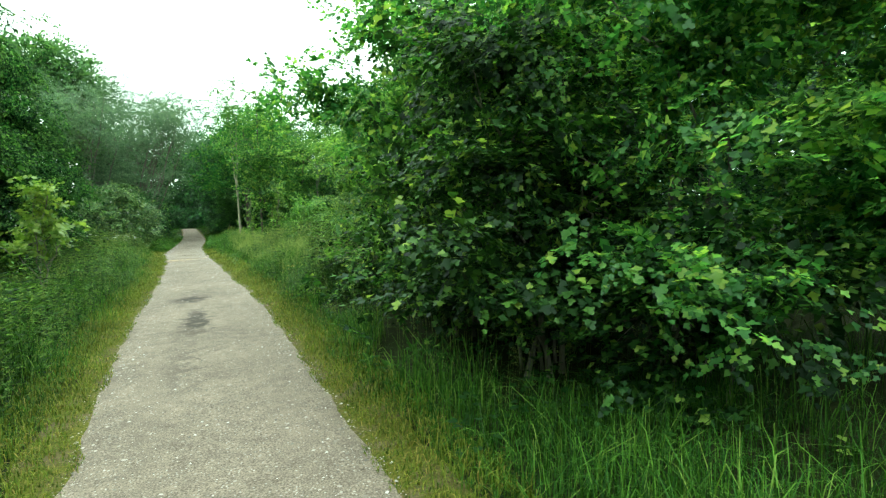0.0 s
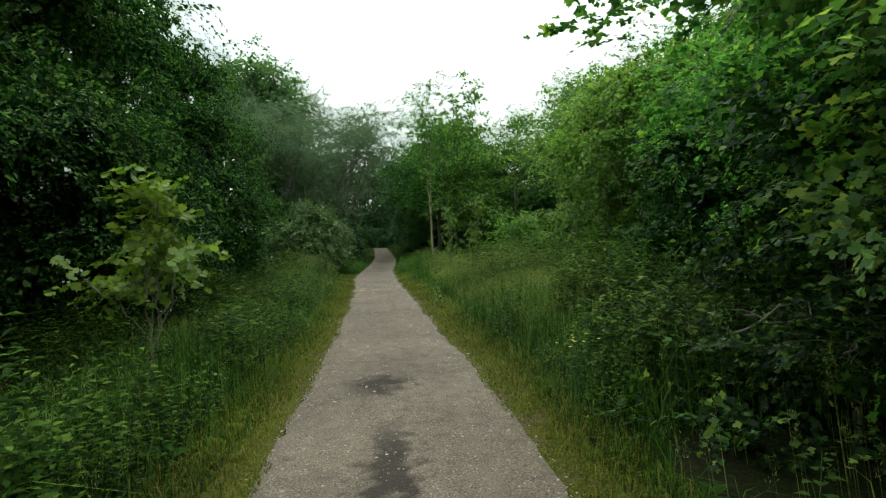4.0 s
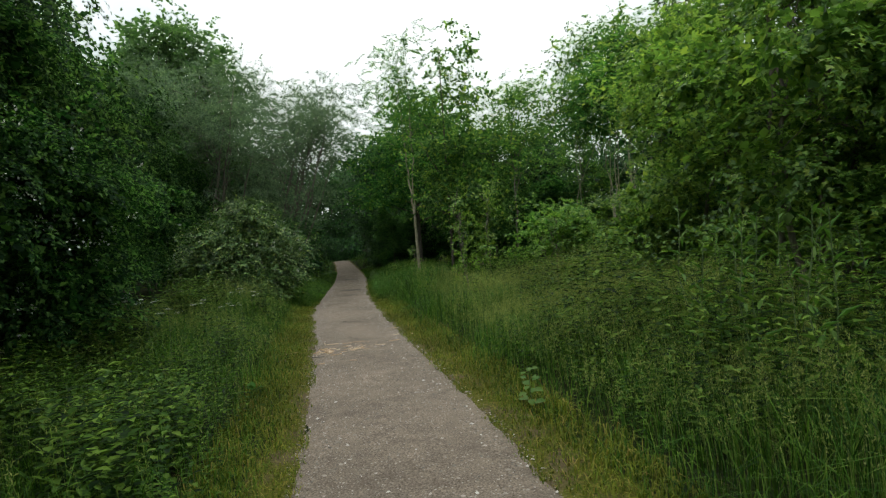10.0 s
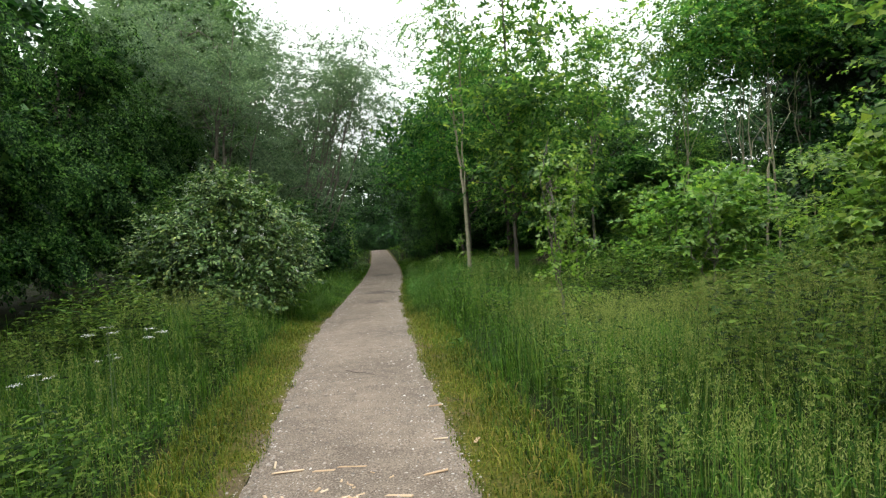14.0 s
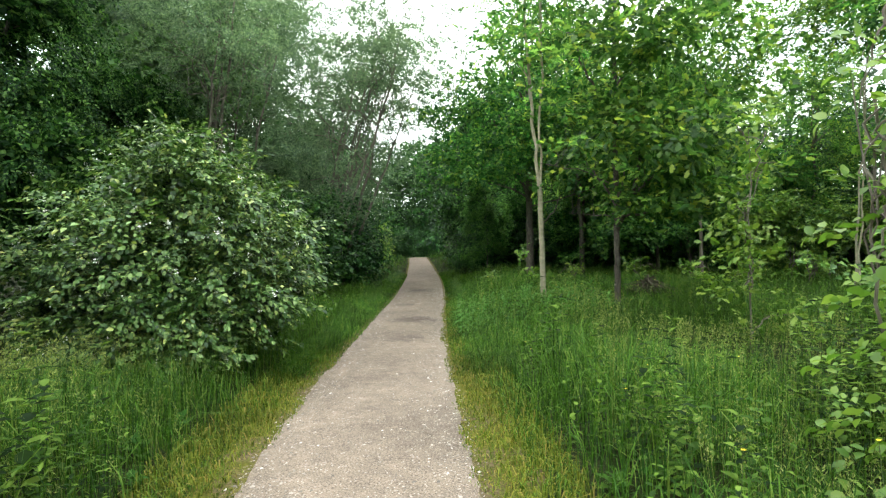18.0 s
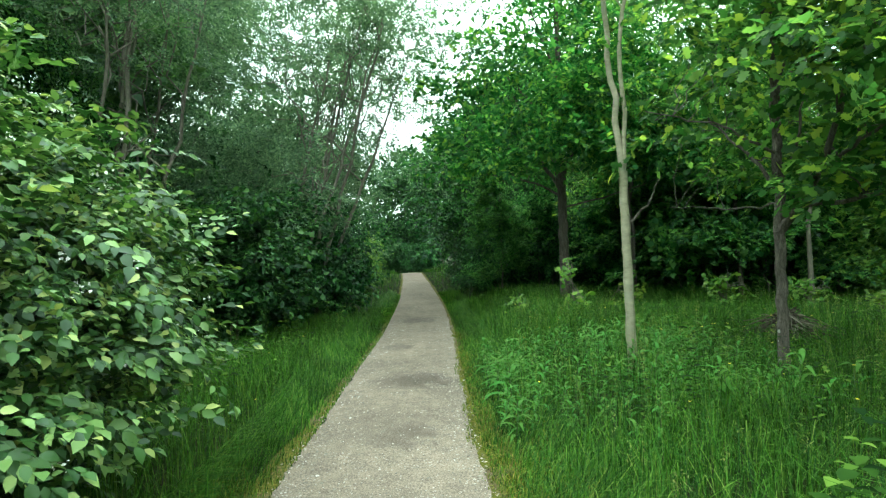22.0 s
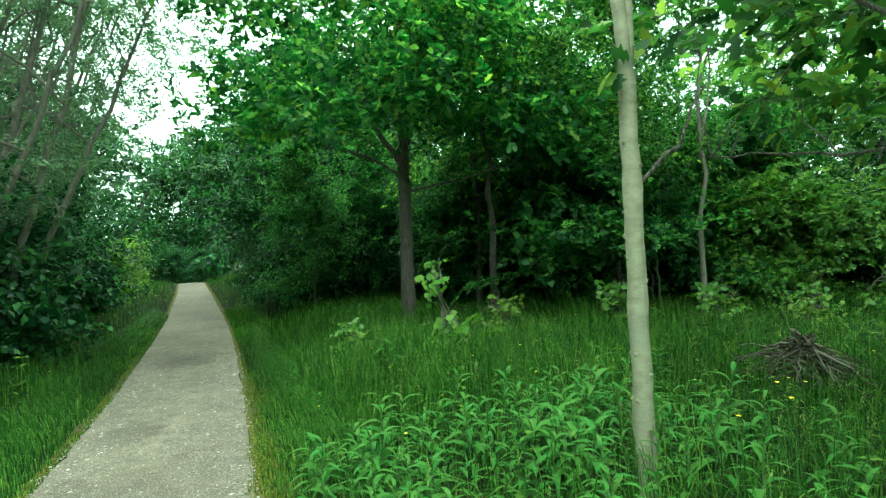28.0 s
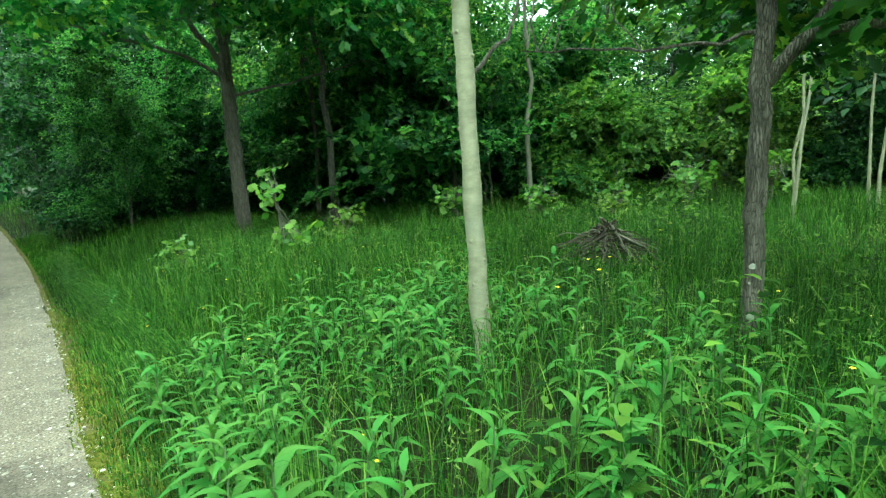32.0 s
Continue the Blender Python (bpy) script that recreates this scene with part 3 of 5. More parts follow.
def rough_tube(points, radii, sides, depth, seed):
    """A trunk with upright ridges and fissures in its bark."""
    r = np.random.default_rng(seed)
    V, F = tube(points, radii, sides)
    k = len(points)
    ridge = r.normal(0, 1, (k // 5 + 2, sides))
    u = np.linspace(0, k // 5 + 0.99, k)
    i, f = u.astype(int), (u % 1)[:, None]
    d = depth * (ridge[i] * (1 - f) + ridge[i + 1] * f) + r.normal(0, depth * 0.35, (k, sides))
    V = V.reshape(k, sides, 3)
    c = np.asarray(points, float)[:, None]
    return ((V - c) * (1 + d)[:, :, None] + c).reshape(-1, 3), F


def spline(pts, steps, seed, wander):
    """A smooth, slightly uneven line through the points."""
    P = np.asarray(pts, float)
    s = np.concatenate([[0], np.cumsum(np.linalg.norm(np.diff(P, axis=0), axis=1))])
    u = np.linspace(0, s[-1], steps)
    Q = np.stack([np.interp(u, s, P[:, a]) for a in range(3)], 1)
    for _ in range(2):
        Q[1:-1] = 0.25 * Q[:-2] + 0.5 * Q[1:-1] + 0.25 * Q[2:]
    Q[1:] += np.random.default_rng(seed).normal(0, wander, (steps - 1, 3))
    return Q


def spin(x, y, z, angle=0.0, s=1.0, sz=None):
    return Matrix.LocRotScale((x, y, z), Euler((0, 0, radians(angle))), (s, s, sz or s))


# ---- ground and path ----


def ground_z(y):
    return np.interp(y, [17, 28, 40, 60.5, 70], [0, -0.33, -0.42, -0.42, -1.1])


LEFT_EDGE = ([-30, 0, 3.5, 5.5, 8, 12.4, 16, 20, 24, 26.5, 31.5, 34.5, 38.5, 43, 52, 60, 62.5, 65, 68, 72, 85],
             [-0.88, -0.88, -0.88, -1.04, -1.18, -1.28, -1.44, -1.75, -2.18, -2.31, -2.34, -2.32, -2.45, -2.62, -3.15, -3.75, -4.2, -5.6, -9.0, -16.0, -40.0])
RIGHT_EDGE = ([-30, 0, 2.7, 6.25, 8.4, 10.7, 12.9, 15.4, 18, 22.2, 25.2, 28.5, 31.2, 34, 37.5, 40, 43.5, 50, 57, 62, 65, 68, 72, 85],
              [0.93, 0.93, 0.9, 0.75, 0.66, 0.48, 0.21, 0.0, -0.24, -0.55, -0.72, -0.88, -0.92, -0.94, -1.02, -1.11, -1.32, -1.75, -2.25, -2.6, -3.2, -4.8, -10.0, -33.0])


def left_edge(y):
    return np.interp(y, *LEFT_EDGE)


def right_edge(y):
    return np.interp(y, *RIGHT_EDGE)


def off_path(x, y):
    """Metres from the edge of the path, negative upon it."""
    return np.maximum(left_edge(y) - x, x - right_edge(y))


def height(x, y):
    """The ground's level: a low bank lifts the clearing above the path."""
    x, y = np.asarray(x, float), np.asarray(y, float)
    u = np.clip((x - right_edge(y) - 0.35) / 1.3, 0, 1) * np.clip((y - 25) / 3, 0, 1) * np.clip((30 - x) / 15, 0, 1) * np.clip((66 - y) / 8, 0, 1)
    return ground_z(y) + 0.24 * u * u * (3 - 2 * u)


ys = np.concatenate([[-3000, -400, -90], np.arange(-30, 70, 0.5), [90, 140, 400, 3000]])
xs = np.concatenate([[-3000, -300, -60], np.arange(-14, 14.1, 0.5), [60, 300, 3000]])
gx, gy = np.meshgrid(xs, ys)
gz_ = height(gx, gy) - 0.012
edge = off_path(gx, gy)
near = (np.abs(gx) < 20) & (gy > -30) & (gy < 71)
gz_ = gz_ + np.where(near, np.clip(edge, 0, 3) * 0.012 + 0.03 * np.sin(gx * 1.7 + gy) * np.sin(gy * 1.3) * np.clip(edge - 0.4, 0, 1), 0)
i, j = np.meshgrid(np.arange(len(ys) - 1), np.arange(len(xs) - 1), indexing="ij")
k = len(xs)
GF = np.stack([i * k + j, i * k + j + 1, (i + 1) * k + j + 1, (i + 1) * k + j], -1).reshape(-1, 4)
tagged(new("ground", mesh_np("ground", np.stack([gx, gy, gz_], -1), GF, SOIL, True)), "dark grassy meadow soil beside the path", "ground", kind="structure")

py = np.arange(-30, 84, 0.12)
pu = np.linspace(0, 1, 15)
le = left_edge(py) + 0.035 * np.sin(py * 2.1) * np.sin(py * 5.3 + 1) + 0.012 * np.sin(py * 17) + rng.normal(0, 0.016, len(py))
re = right_edge(py) + 0.025 * np.sin(py * 1.7 + 2) * np.sin(py * 4.7) + rng.normal(0, 0.014, len(py))
pxx = le[:, None] + (re - le)[:, None] * pu[None]
pz = ground_z(py)[:, None] + 0.016 * (1 - (2 * pu[None] - 1) ** 2) - 0.008 * (np.abs(2 * pu[None] - 1) > 0.99) + rng.normal(0, 0.0012, pxx.shape)
i, j = np.meshgrid(np.arange(len(py) - 1), np.arange(len(pu) - 1), indexing="ij")
k = len(pu)
PF = np.stack([i * k + j, i * k + j + 1, (i + 1) * k + j + 1, (i + 1) * k + j], -1).reshape(-1, 4)
tagged(new("path", mesh_np("path", np.stack([pxx, np.repeat(py[:, None], 15, 1), pz], -1), PF, PATH_SURFACE, True)),
       "compacted pale gravel footpath with damp dark patches", "path", kind="structure")

# worn strips of moss, earth and thin grass along both edges
for name, inner, out_ in (("verge_left", left_edge, -0.3), ("verge_right", right_edge, 0.42)):
    vu = np.linspace(-0.1, 1, 7)
    wob = 0.05 * np.sin(py * 1.9) + 0.04 * np.sin(py * 5.1 + 1)
    vx = inner(py)[:, None] + vu[None] * ((out_ + wob * np.sign(out_)) * np.interp(py, [26, 31, 36], [1, 0.6, 0.25] if out_ > 0 else [1, 0.3, 0.3]))[:, None]
    vz = ground_z(py)[:, None] + 0.004 + 0.0 * vx - 0.03 * (vu[None] > 0.95) - 0.012 * (vu[None] < 0)
    i, j = np.meshgrid(np.arange(len(py) - 1), np.arange(6), indexing="ij")
    VF = np.stack([i * 7 + j, i * 7 + j + 1, (i + 1) * 7 + j + 1, (i + 1) * 7 + j], -1).reshape(-1, 4)
    if out_ < 0:
        VF = VF[:, ::-1]
    tagged(new(name, mesh_np(name, np.stack([vx, np.repeat(py[:, None], 7, 1), vz], -1), VF, VERGE, True)), "worn strip of moss and earth beside the gravel", "verge", kind="structure")

# loose pale chips of stone on the path
OCT = np.array([(1, 0, 0.1), (0.3, 0.9, 0), (-0.8, 0.5, 0.1), (-0.6, -0.7, 0), (0.5, -0.8, 0.1), (0.1, 0.1, 0.55)])
OCF = np.array([(0, 1, 5), (1, 2, 5), (2, 3, 5), (3, 4, 5), (4, 0, 5)])
n = 70000
sy = 1 + 36 * rng.random(n) ** 0.9
su = rng.random(n)
sx = left_edge(sy) - 0.07 + (right_edge(sy) - left_edge(sy) + 0.14) * su
ang = rng.random(n) * 6.283
size = np.clip(rng.lognormal(-5.3, 0.56, n), 0.0025, 0.02)
SM = np.zeros((n, 3, 3))
SM[:, 0, 0], SM[:, 0, 1], SM[:, 1, 0], SM[:, 1, 1], SM[:, 2, 2] = np.cos(ang) * size, -np.sin(ang) * size * 0.7, np.sin(ang) * size, np.cos(ang) * size * 0.7, size
tagged(new("gravel", mesh_np("gravel", *scatter(OCT, OCF, SM, np.stack([sx, sy, ground_z(sy) + 0.012 * (1 - (2 * su - 1) ** 2)], 1)), STONE)),
       "loose pale stone chips scattered on the path", "gravel", kind="stuff")

# ---- trees and shrubs: kinds ----
MAPLE_SPRAY = [spray("haw", 0.9, 22, 0.058, 0.42, s, 0.2) for s in (1, 2, 3)]
MAPLE_LITE = [spray("trident", 0.8, 22, 0.07, 0.6, s, 0.2) for s in (11, 12, 13)]
DOG_SPRAY = [spray("oval", 0.62, 14, 0.068, 0.4, s, 0.2, True) for s in (4, 5, 6)]
OAK_SPRAY = [spray("lobed", 0.5, 13, 0.11, 0.42, s, 0.4) for s in (7, 8, 9)]
WOOD_SPRAY = [spray("kite", 0.65, 14, 0.13, 0.7, s, 0.35) for s in (14, 15, 16)]
MAPLE_DARK = [spray("kite", 0.8, 20, 0.075, 0.6, s, 0.22) for s in (31, 32, 33)]
WILLOW_SPRAY = [spray("kite", 0.42, 34, 0.072, 0.48, s, 0.35) for s in (17, 18)]
FINE_SPRAY = [spray("kite", 0.65, 28, 0.066, 0.66, s, 0.14) for s in (19, 20, 21)]
EDGE_SPRAY = [spray("trident", 0.75, 18, 0.09, 0.62, s, 0.16) for s in (26, 27, 28)]
FAR_SPRAY = [spray("kite", 0.75, 12, 0.19, 0.9, s, 0.3) for s in (29, 30)]
PINE_SPRAY = [spray("kite", 0.14, 34, 0.16, 0.5, s, 0.6) for s in (22, 23)]


def heap(seed, n, r, h, z0=0.0, squash=0.8, lump=0.5):
    """Lumps that fill a rounded crown of radius r and top h."""
    q = np.random.default_rng(seed)
    out = [(0, 0, z0 + (h - z0) * 0.48, r * 0.72, r * 0.72, (h - z0) * 0.46)]
    for _ in range(n):
        a, z = q.uniform(0, 6.283), q.uniform(0.12, 0.88)
        rr = r * (0.35 + 0.35 * math.sin(math.pi * min(z + 0.15, 1)))
        s = r * lump * q.uniform(0.6, 1.1)
        out.append((math.cos(a) * rr, math.sin(a) * rr, z0 + z * (h - z0), s, s, s * squash))
    return out


T = {}
T["maple_a"] = lambda m: tree("field_maple", "dense fresh green field maple reaching over the verge", "tree", m, heap(1, 13, 2.1, 4.3), MAPLE_BACKLIT, BARK, MAPLE_SPRAY, 1500, ((0.4, 0, 3.4), 0.035), 31,
                              10, stems=[(0, 0), (0.25, 0.1), (-0.2, 0.2)], low=0.5, ragged=0.35, core=0.5, deep=INNER_FINE, clear=lambda P: np.hypot(P[:, 0], P[:, 1]) < 2.3, clump=8, tier=(0.4, 0.06))
T["maple_d"] = lambda m: tree("field_maple", "airy field maple with light put into its bright leaf colour", "tree", m, heap(24, 15, 2.0, 5.8, 0.3), MAPLE_SKYLIT, TWIG, MAPLE_SPRAY, 1600, ((0.3, 0, 4.6), 0.035), 57,
                              12, stems=[(0, 0), (0.25, 0.1), (-0.2, 0.2)], low=0.35, ragged=0.4, core=0.35, deep=INNER_FINE, clear=lambda P: np.hypot(P[:, 0], P[:, 1]) < 2.15, clump=8, tier=(0.4, 0.06))
T["low_light"] = lambda m: tree("maple_shrub", "low spreading maple shrub with fresh green sprays over the grass", "bush", m, heap(25, 9, 1.15, 1.6), MAPLE_SHADED, TWIG, MAPLE_SPRAY, 230, ((0, 0, 1.3), 0.02), 58, 5, stems=[(0, 0), (0.2, 0.1), (-0.15, 0.1)], low=0.12, ragged=0.4, core=0.5, deep=INNER_FINE, clump=6, tier=(0.3, 0.05))
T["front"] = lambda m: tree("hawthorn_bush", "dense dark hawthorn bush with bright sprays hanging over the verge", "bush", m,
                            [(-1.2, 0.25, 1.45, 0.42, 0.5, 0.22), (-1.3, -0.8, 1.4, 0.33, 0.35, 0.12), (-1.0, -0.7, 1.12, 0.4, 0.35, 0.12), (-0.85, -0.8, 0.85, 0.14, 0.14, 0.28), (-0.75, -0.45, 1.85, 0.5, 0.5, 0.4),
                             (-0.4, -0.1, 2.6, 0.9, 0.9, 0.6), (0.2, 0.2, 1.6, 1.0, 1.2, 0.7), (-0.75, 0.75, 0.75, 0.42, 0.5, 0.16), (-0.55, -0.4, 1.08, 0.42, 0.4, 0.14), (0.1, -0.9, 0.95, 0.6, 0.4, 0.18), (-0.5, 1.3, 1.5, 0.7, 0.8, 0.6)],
                            MAPLE_SHADED, TWIG, MAPLE_SPRAY, 950, ((0.1, 0, 2.4), 0.028), 59, 14, stems=[(0, 0), (0.2, 0.15), (-0.15, 0.2)], low=0.5, ragged=0.3, shell=0.6, core=0.7, deep=MAPLE_SPRAY, clump=5, tier=(0.16, 0.04), first=0.2)
T["maple_b"] = lambda m: tree("field_maple", "spreading light green field maple with bare stems showing", "tree", m, heap(2, 14, 2.2, 5.6), LIGHT, TWIG, MAPLE_LITE, 1350, ((0, 0.2, 4.6), 0.05), 32,
                              12, stems=[(0, 0), (0.3, 0), (-0.1, 0.3), (0.1, -0.3)], low=0.55, hang=-0.1, ragged=0.4, core=0.7)
T["maple_c"] = lambda m: tree("field_maple", "field maple with shade put into its dark green leaves, dense inside", "tree", m, heap(22, 14, 2.2, 5.6), MAPLE_SHADED, TWIG, MAPLE_DARK, 1900, ((0, 0.2, 4.6), 0.045), 44,
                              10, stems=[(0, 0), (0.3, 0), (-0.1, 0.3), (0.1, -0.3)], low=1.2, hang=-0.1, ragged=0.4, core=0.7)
T["low_maple"] = lambda m: tree("maple_shrub", "low dark green maple shrub at the verge", "bush", m, heap(23, 9, 1.15, 2.0), MAPLE_SHADED, TWIG, MAPLE_SPRAY, 400, ((0, 0, 1.5), 0.02), 45, 5, stems=[(0, 0), (0.2, 0.1), (-0.15, 0.1)], low=0.08, ragged=0.35, core=False, clump=6, tier=(0.3, 0.05))
T["wood_a"] = lambda m: tree("woodland_tree", "tall leafy woodland tree in full summer leaf", "tree", m, heap(3, 17, 2.6, 9.6, 1.0), WOODS, BARK, WOOD_SPRAY, 1150, ((0.1, 0, 8.4), 0.11), 33, 10, low=0.4, ragged=0.35)
T["wood_b"] = lambda m: tree("woodland_tree", "broad dark green woodland tree", "tree", m, heap(4, 15, 3.0, 8.0, 0.2), WOODS, BARK, WOOD_SPRAY, 1150, ((0.2, 0.1, 6.6), 0.11), 34, 9, low=0.2, ragged=0.35)
T["dark"] = lambda m: tree("hedge_tree", "tall dark hedge tree with drooping foliage", "tree", m, heap(5, 16, 2.7, 8.2, 1.1), DARK, BARK, FINE_SPRAY, 3200, ((0, 0, 7.0), 0.12), 35, 8, low=1.7, hang=-0.8, ragged=0.34)
T["hawthorn"] = lambda m: hawthorn(m)
T["willow"] = lambda m: tree("willow", "grey-green goat willow with many thin arching stems", "tree", m, heap(7, 18, 3.4, 9.6, 0.8) + [(2.6, -0.5, 6.4, 1.6, 1.6, 1.3), (2.2, 1.0, 7.6, 1.5, 1.5, 1.2), (3.2, -1.2, 5.4, 1.2, 1.2, 0.8), (1.8, -2.0, 7.0, 1.5, 1.4, 1.2), (3.4, -2.0, 6.4, 1.4, 1.4, 1.0), (2.7, -3.2, 7.4, 1.4, 1.4, 1.0)], WILLOW, TWIG, WILLOW_SPRAY, 3400, ((2.0, -0.4, 7.9), 0.06), 37, 26,
                              stems=[(0, 0), (0.5, 0.2), (-0.4, 0.1), (0.2, -0.5), (-0.2, 0.5), (0.6, -0.3)], low=0.5, shell=0.7, twigs=4, ragged=0.4, core=False, wander=0.02)
T["bush"] = lambda m: tree("woodland_bush", "dark leafy bush at the edge of the wood", "bush", m, heap(8, 9, 1.5, 2.6), WOODS, TWIG, [spray("kite", 0.65, 16, 0.09, 0.55, s, 0.35) for s in (24, 25)], 800, ((0, 0, 1.9), 0.03), 38, 5,
                            stems=[(0, 0), (0.2, 0.1), (-0.15, 0.1)], low=0.1, ragged=0.3)
T["light_bush"] = lambda m: tree("hazel_bush", "light green hazel bush with layered sprays", "bush", m, heap(9, 10, 1.35, 2.5), LIGHT, TWIG, EDGE_SPRAY, 420, ((0, 0, 2.0), 0.025), 39,
                                   7, stems=[(0, 0), (0.2, 0.1), (-0.15, 0.1)], low=0.15, ragged=0.4, core=0.5)
T["green_bush"] = lambda m: tree("hazel_bush", "bright green hazel bush below the trees", "bush", m, heap(15, 12, 1.5, 3.0, 0.2), UNDER_SHADED, TWIG, EDGE_SPRAY, 560, ((0, 0, 2.0), 0.025), 48,
                                  7, stems=[(0, 0), (0.2, 0.1), (-0.15, 0.1)], low=0.2, ragged=0.4, core=0.5)
T["over"] = lambda m: tree("field_maple", "tall field maple reaching high above the shrubs", "tree", m, heap(16, 12, 2.2, 7.2, 2.4), MAPLE_SKYLIT, BARK, [spray("trident", 0.85, 22, 0.075, 0.65, s, 0.2) for s in (34, 35)], 900, ((0.1, 0, 6.4), 0.06), 49, 9, low=2.0, ragged=0.4, first=0.3, core=False)
T["canopy"] = lambda m: tree("woodland_tree", "tall slim woodland tree with its leaves high up", "tree", m, heap(12, 12, 2.3, 9.2, 3.2), OAK, BARK, EDGE_SPRAY, 1250, ((0.15, 0, 8.4), 0.075), 42, 10, low=2.6, ragged=0.35, first=0.45, core=False)
T["edge"] = lambda m: tree("woodland_tree", "leafy tree at the wood's edge with layered bright green sprays", "tree", m, heap(13, 16, 2.3, 9.4, 1.0), UNDER_SHADED, BARK, EDGE_SPRAY, 1650, ((0.1, 0, 8.4), 0.07), 46, 12, low=0.5, ragged=0.4,
                            shell=0.5, first=0.2, core=0.4)
T["far"] = lambda m: tree("woodland_tree", "dense dark green woodland tree", "tree", m, heap(14, 14, 2.9, 9.0, 0.1), WOODS, BARK, FAR_SPRAY, 560, ((0.2, 0.1, 7.6), 0.12), 47, 6, low=0.1, ragged=0.35, core=0.7)
T["arch"] = lambda m: tree("field_maple", "field maple arching out over the edge of the path", "tree", m, [(0.2, 0, 3.4, 1.2, 1.2, 1.2), (-0.6, 0.1, 2.7, 0.9, 0.9, 0.6), (-1.3, 0.1, 2.9, 0.7, 0.6, 0.35), (-1.75, 0.2, 3.0, 0.4, 0.4, 0.22), (0.2, 0.1, 1.7, 0.9, 0.9, 0.7), (-0.5, 0, 4.0, 0.8, 0.8, 0.6), (0.4, 0, 4.9, 0.8, 0.8, 0.7)],
                           MAPLE_BACKLIT, BARK, MAPLE_SPRAY, 620, ((0.1, 0, 4.4), 0.035), 55, 9, stems=[(0, 0), (0.2, 0.15)], low=0.8, ragged=0.4, core=0.5, clump=7, tier=(0.35, 0.06), deep=INNER_FINE, clear=lambda P: P[:, 0] > -2.1)
T["tall"] = lambda m: tree("ash_tree", "tall full-crowned ash standing above the hedge", "tree", m, heap(18, 16, 2.7, 11.6, 4.0), WILLOW_GREEN, BARK, FAR_SPRAY, 1500, ((0.1, 0, 10.4), 0.16), 56, 8, low=3.0, ragged=0.3, core=0.75)
T["pine"] = lambda m: tree("pine", "dark pine standing above the wood", "tree", m, heap(10, 10, 1.3, 10.0, 3.0), PINE, BARK, PINE_SPRAY, 420, ((0, 0, 9.6), 0.12), 40, 12, low=2.0)


def blossom_cluster(P, count, size, seed):
    """Small heads of white flowers among the outer leaves."""
    r = np.random.default_rng(seed)
    q = P[r.integers(0, len(P), count)]
    q = np.repeat(q, 7, 0) + r.normal(0, size * 1.1, (count * 7, 3))
    V, F = leaf("kite", 0.9)
    return scatter(V - [0, 0.5, 0], F, frames(r.normal(size=(len(q), 3)), r.normal(0, 0.5, (len(q), 3)) + [0, 0, 1], size * r.uniform(0.7, 1.3, len(q))), q)


def hawthorn(m):
    ob = tree("hawthorn", "dark green hawthorn in fading white blossom", "tree", m, heap(6, 13, 2.0, 6.0, 0.1), DARK, BARK, FINE_SPRAY, 2700, ((0, 0, 4.8), 0.08), 36, 8, low=0.15, hang=-0.35, ragged=0.3)
    _, P = crown(heap(6, 13, 2.05, 6.1, 0.1), 900, FINE_SPRAY, 61, shell=0.2)
    part("blossom", mesh_np("blossom", *blossom_cluster(P, 300, 0.04, 5), PETAL), ob, "small heads of white blossom")
    return ob


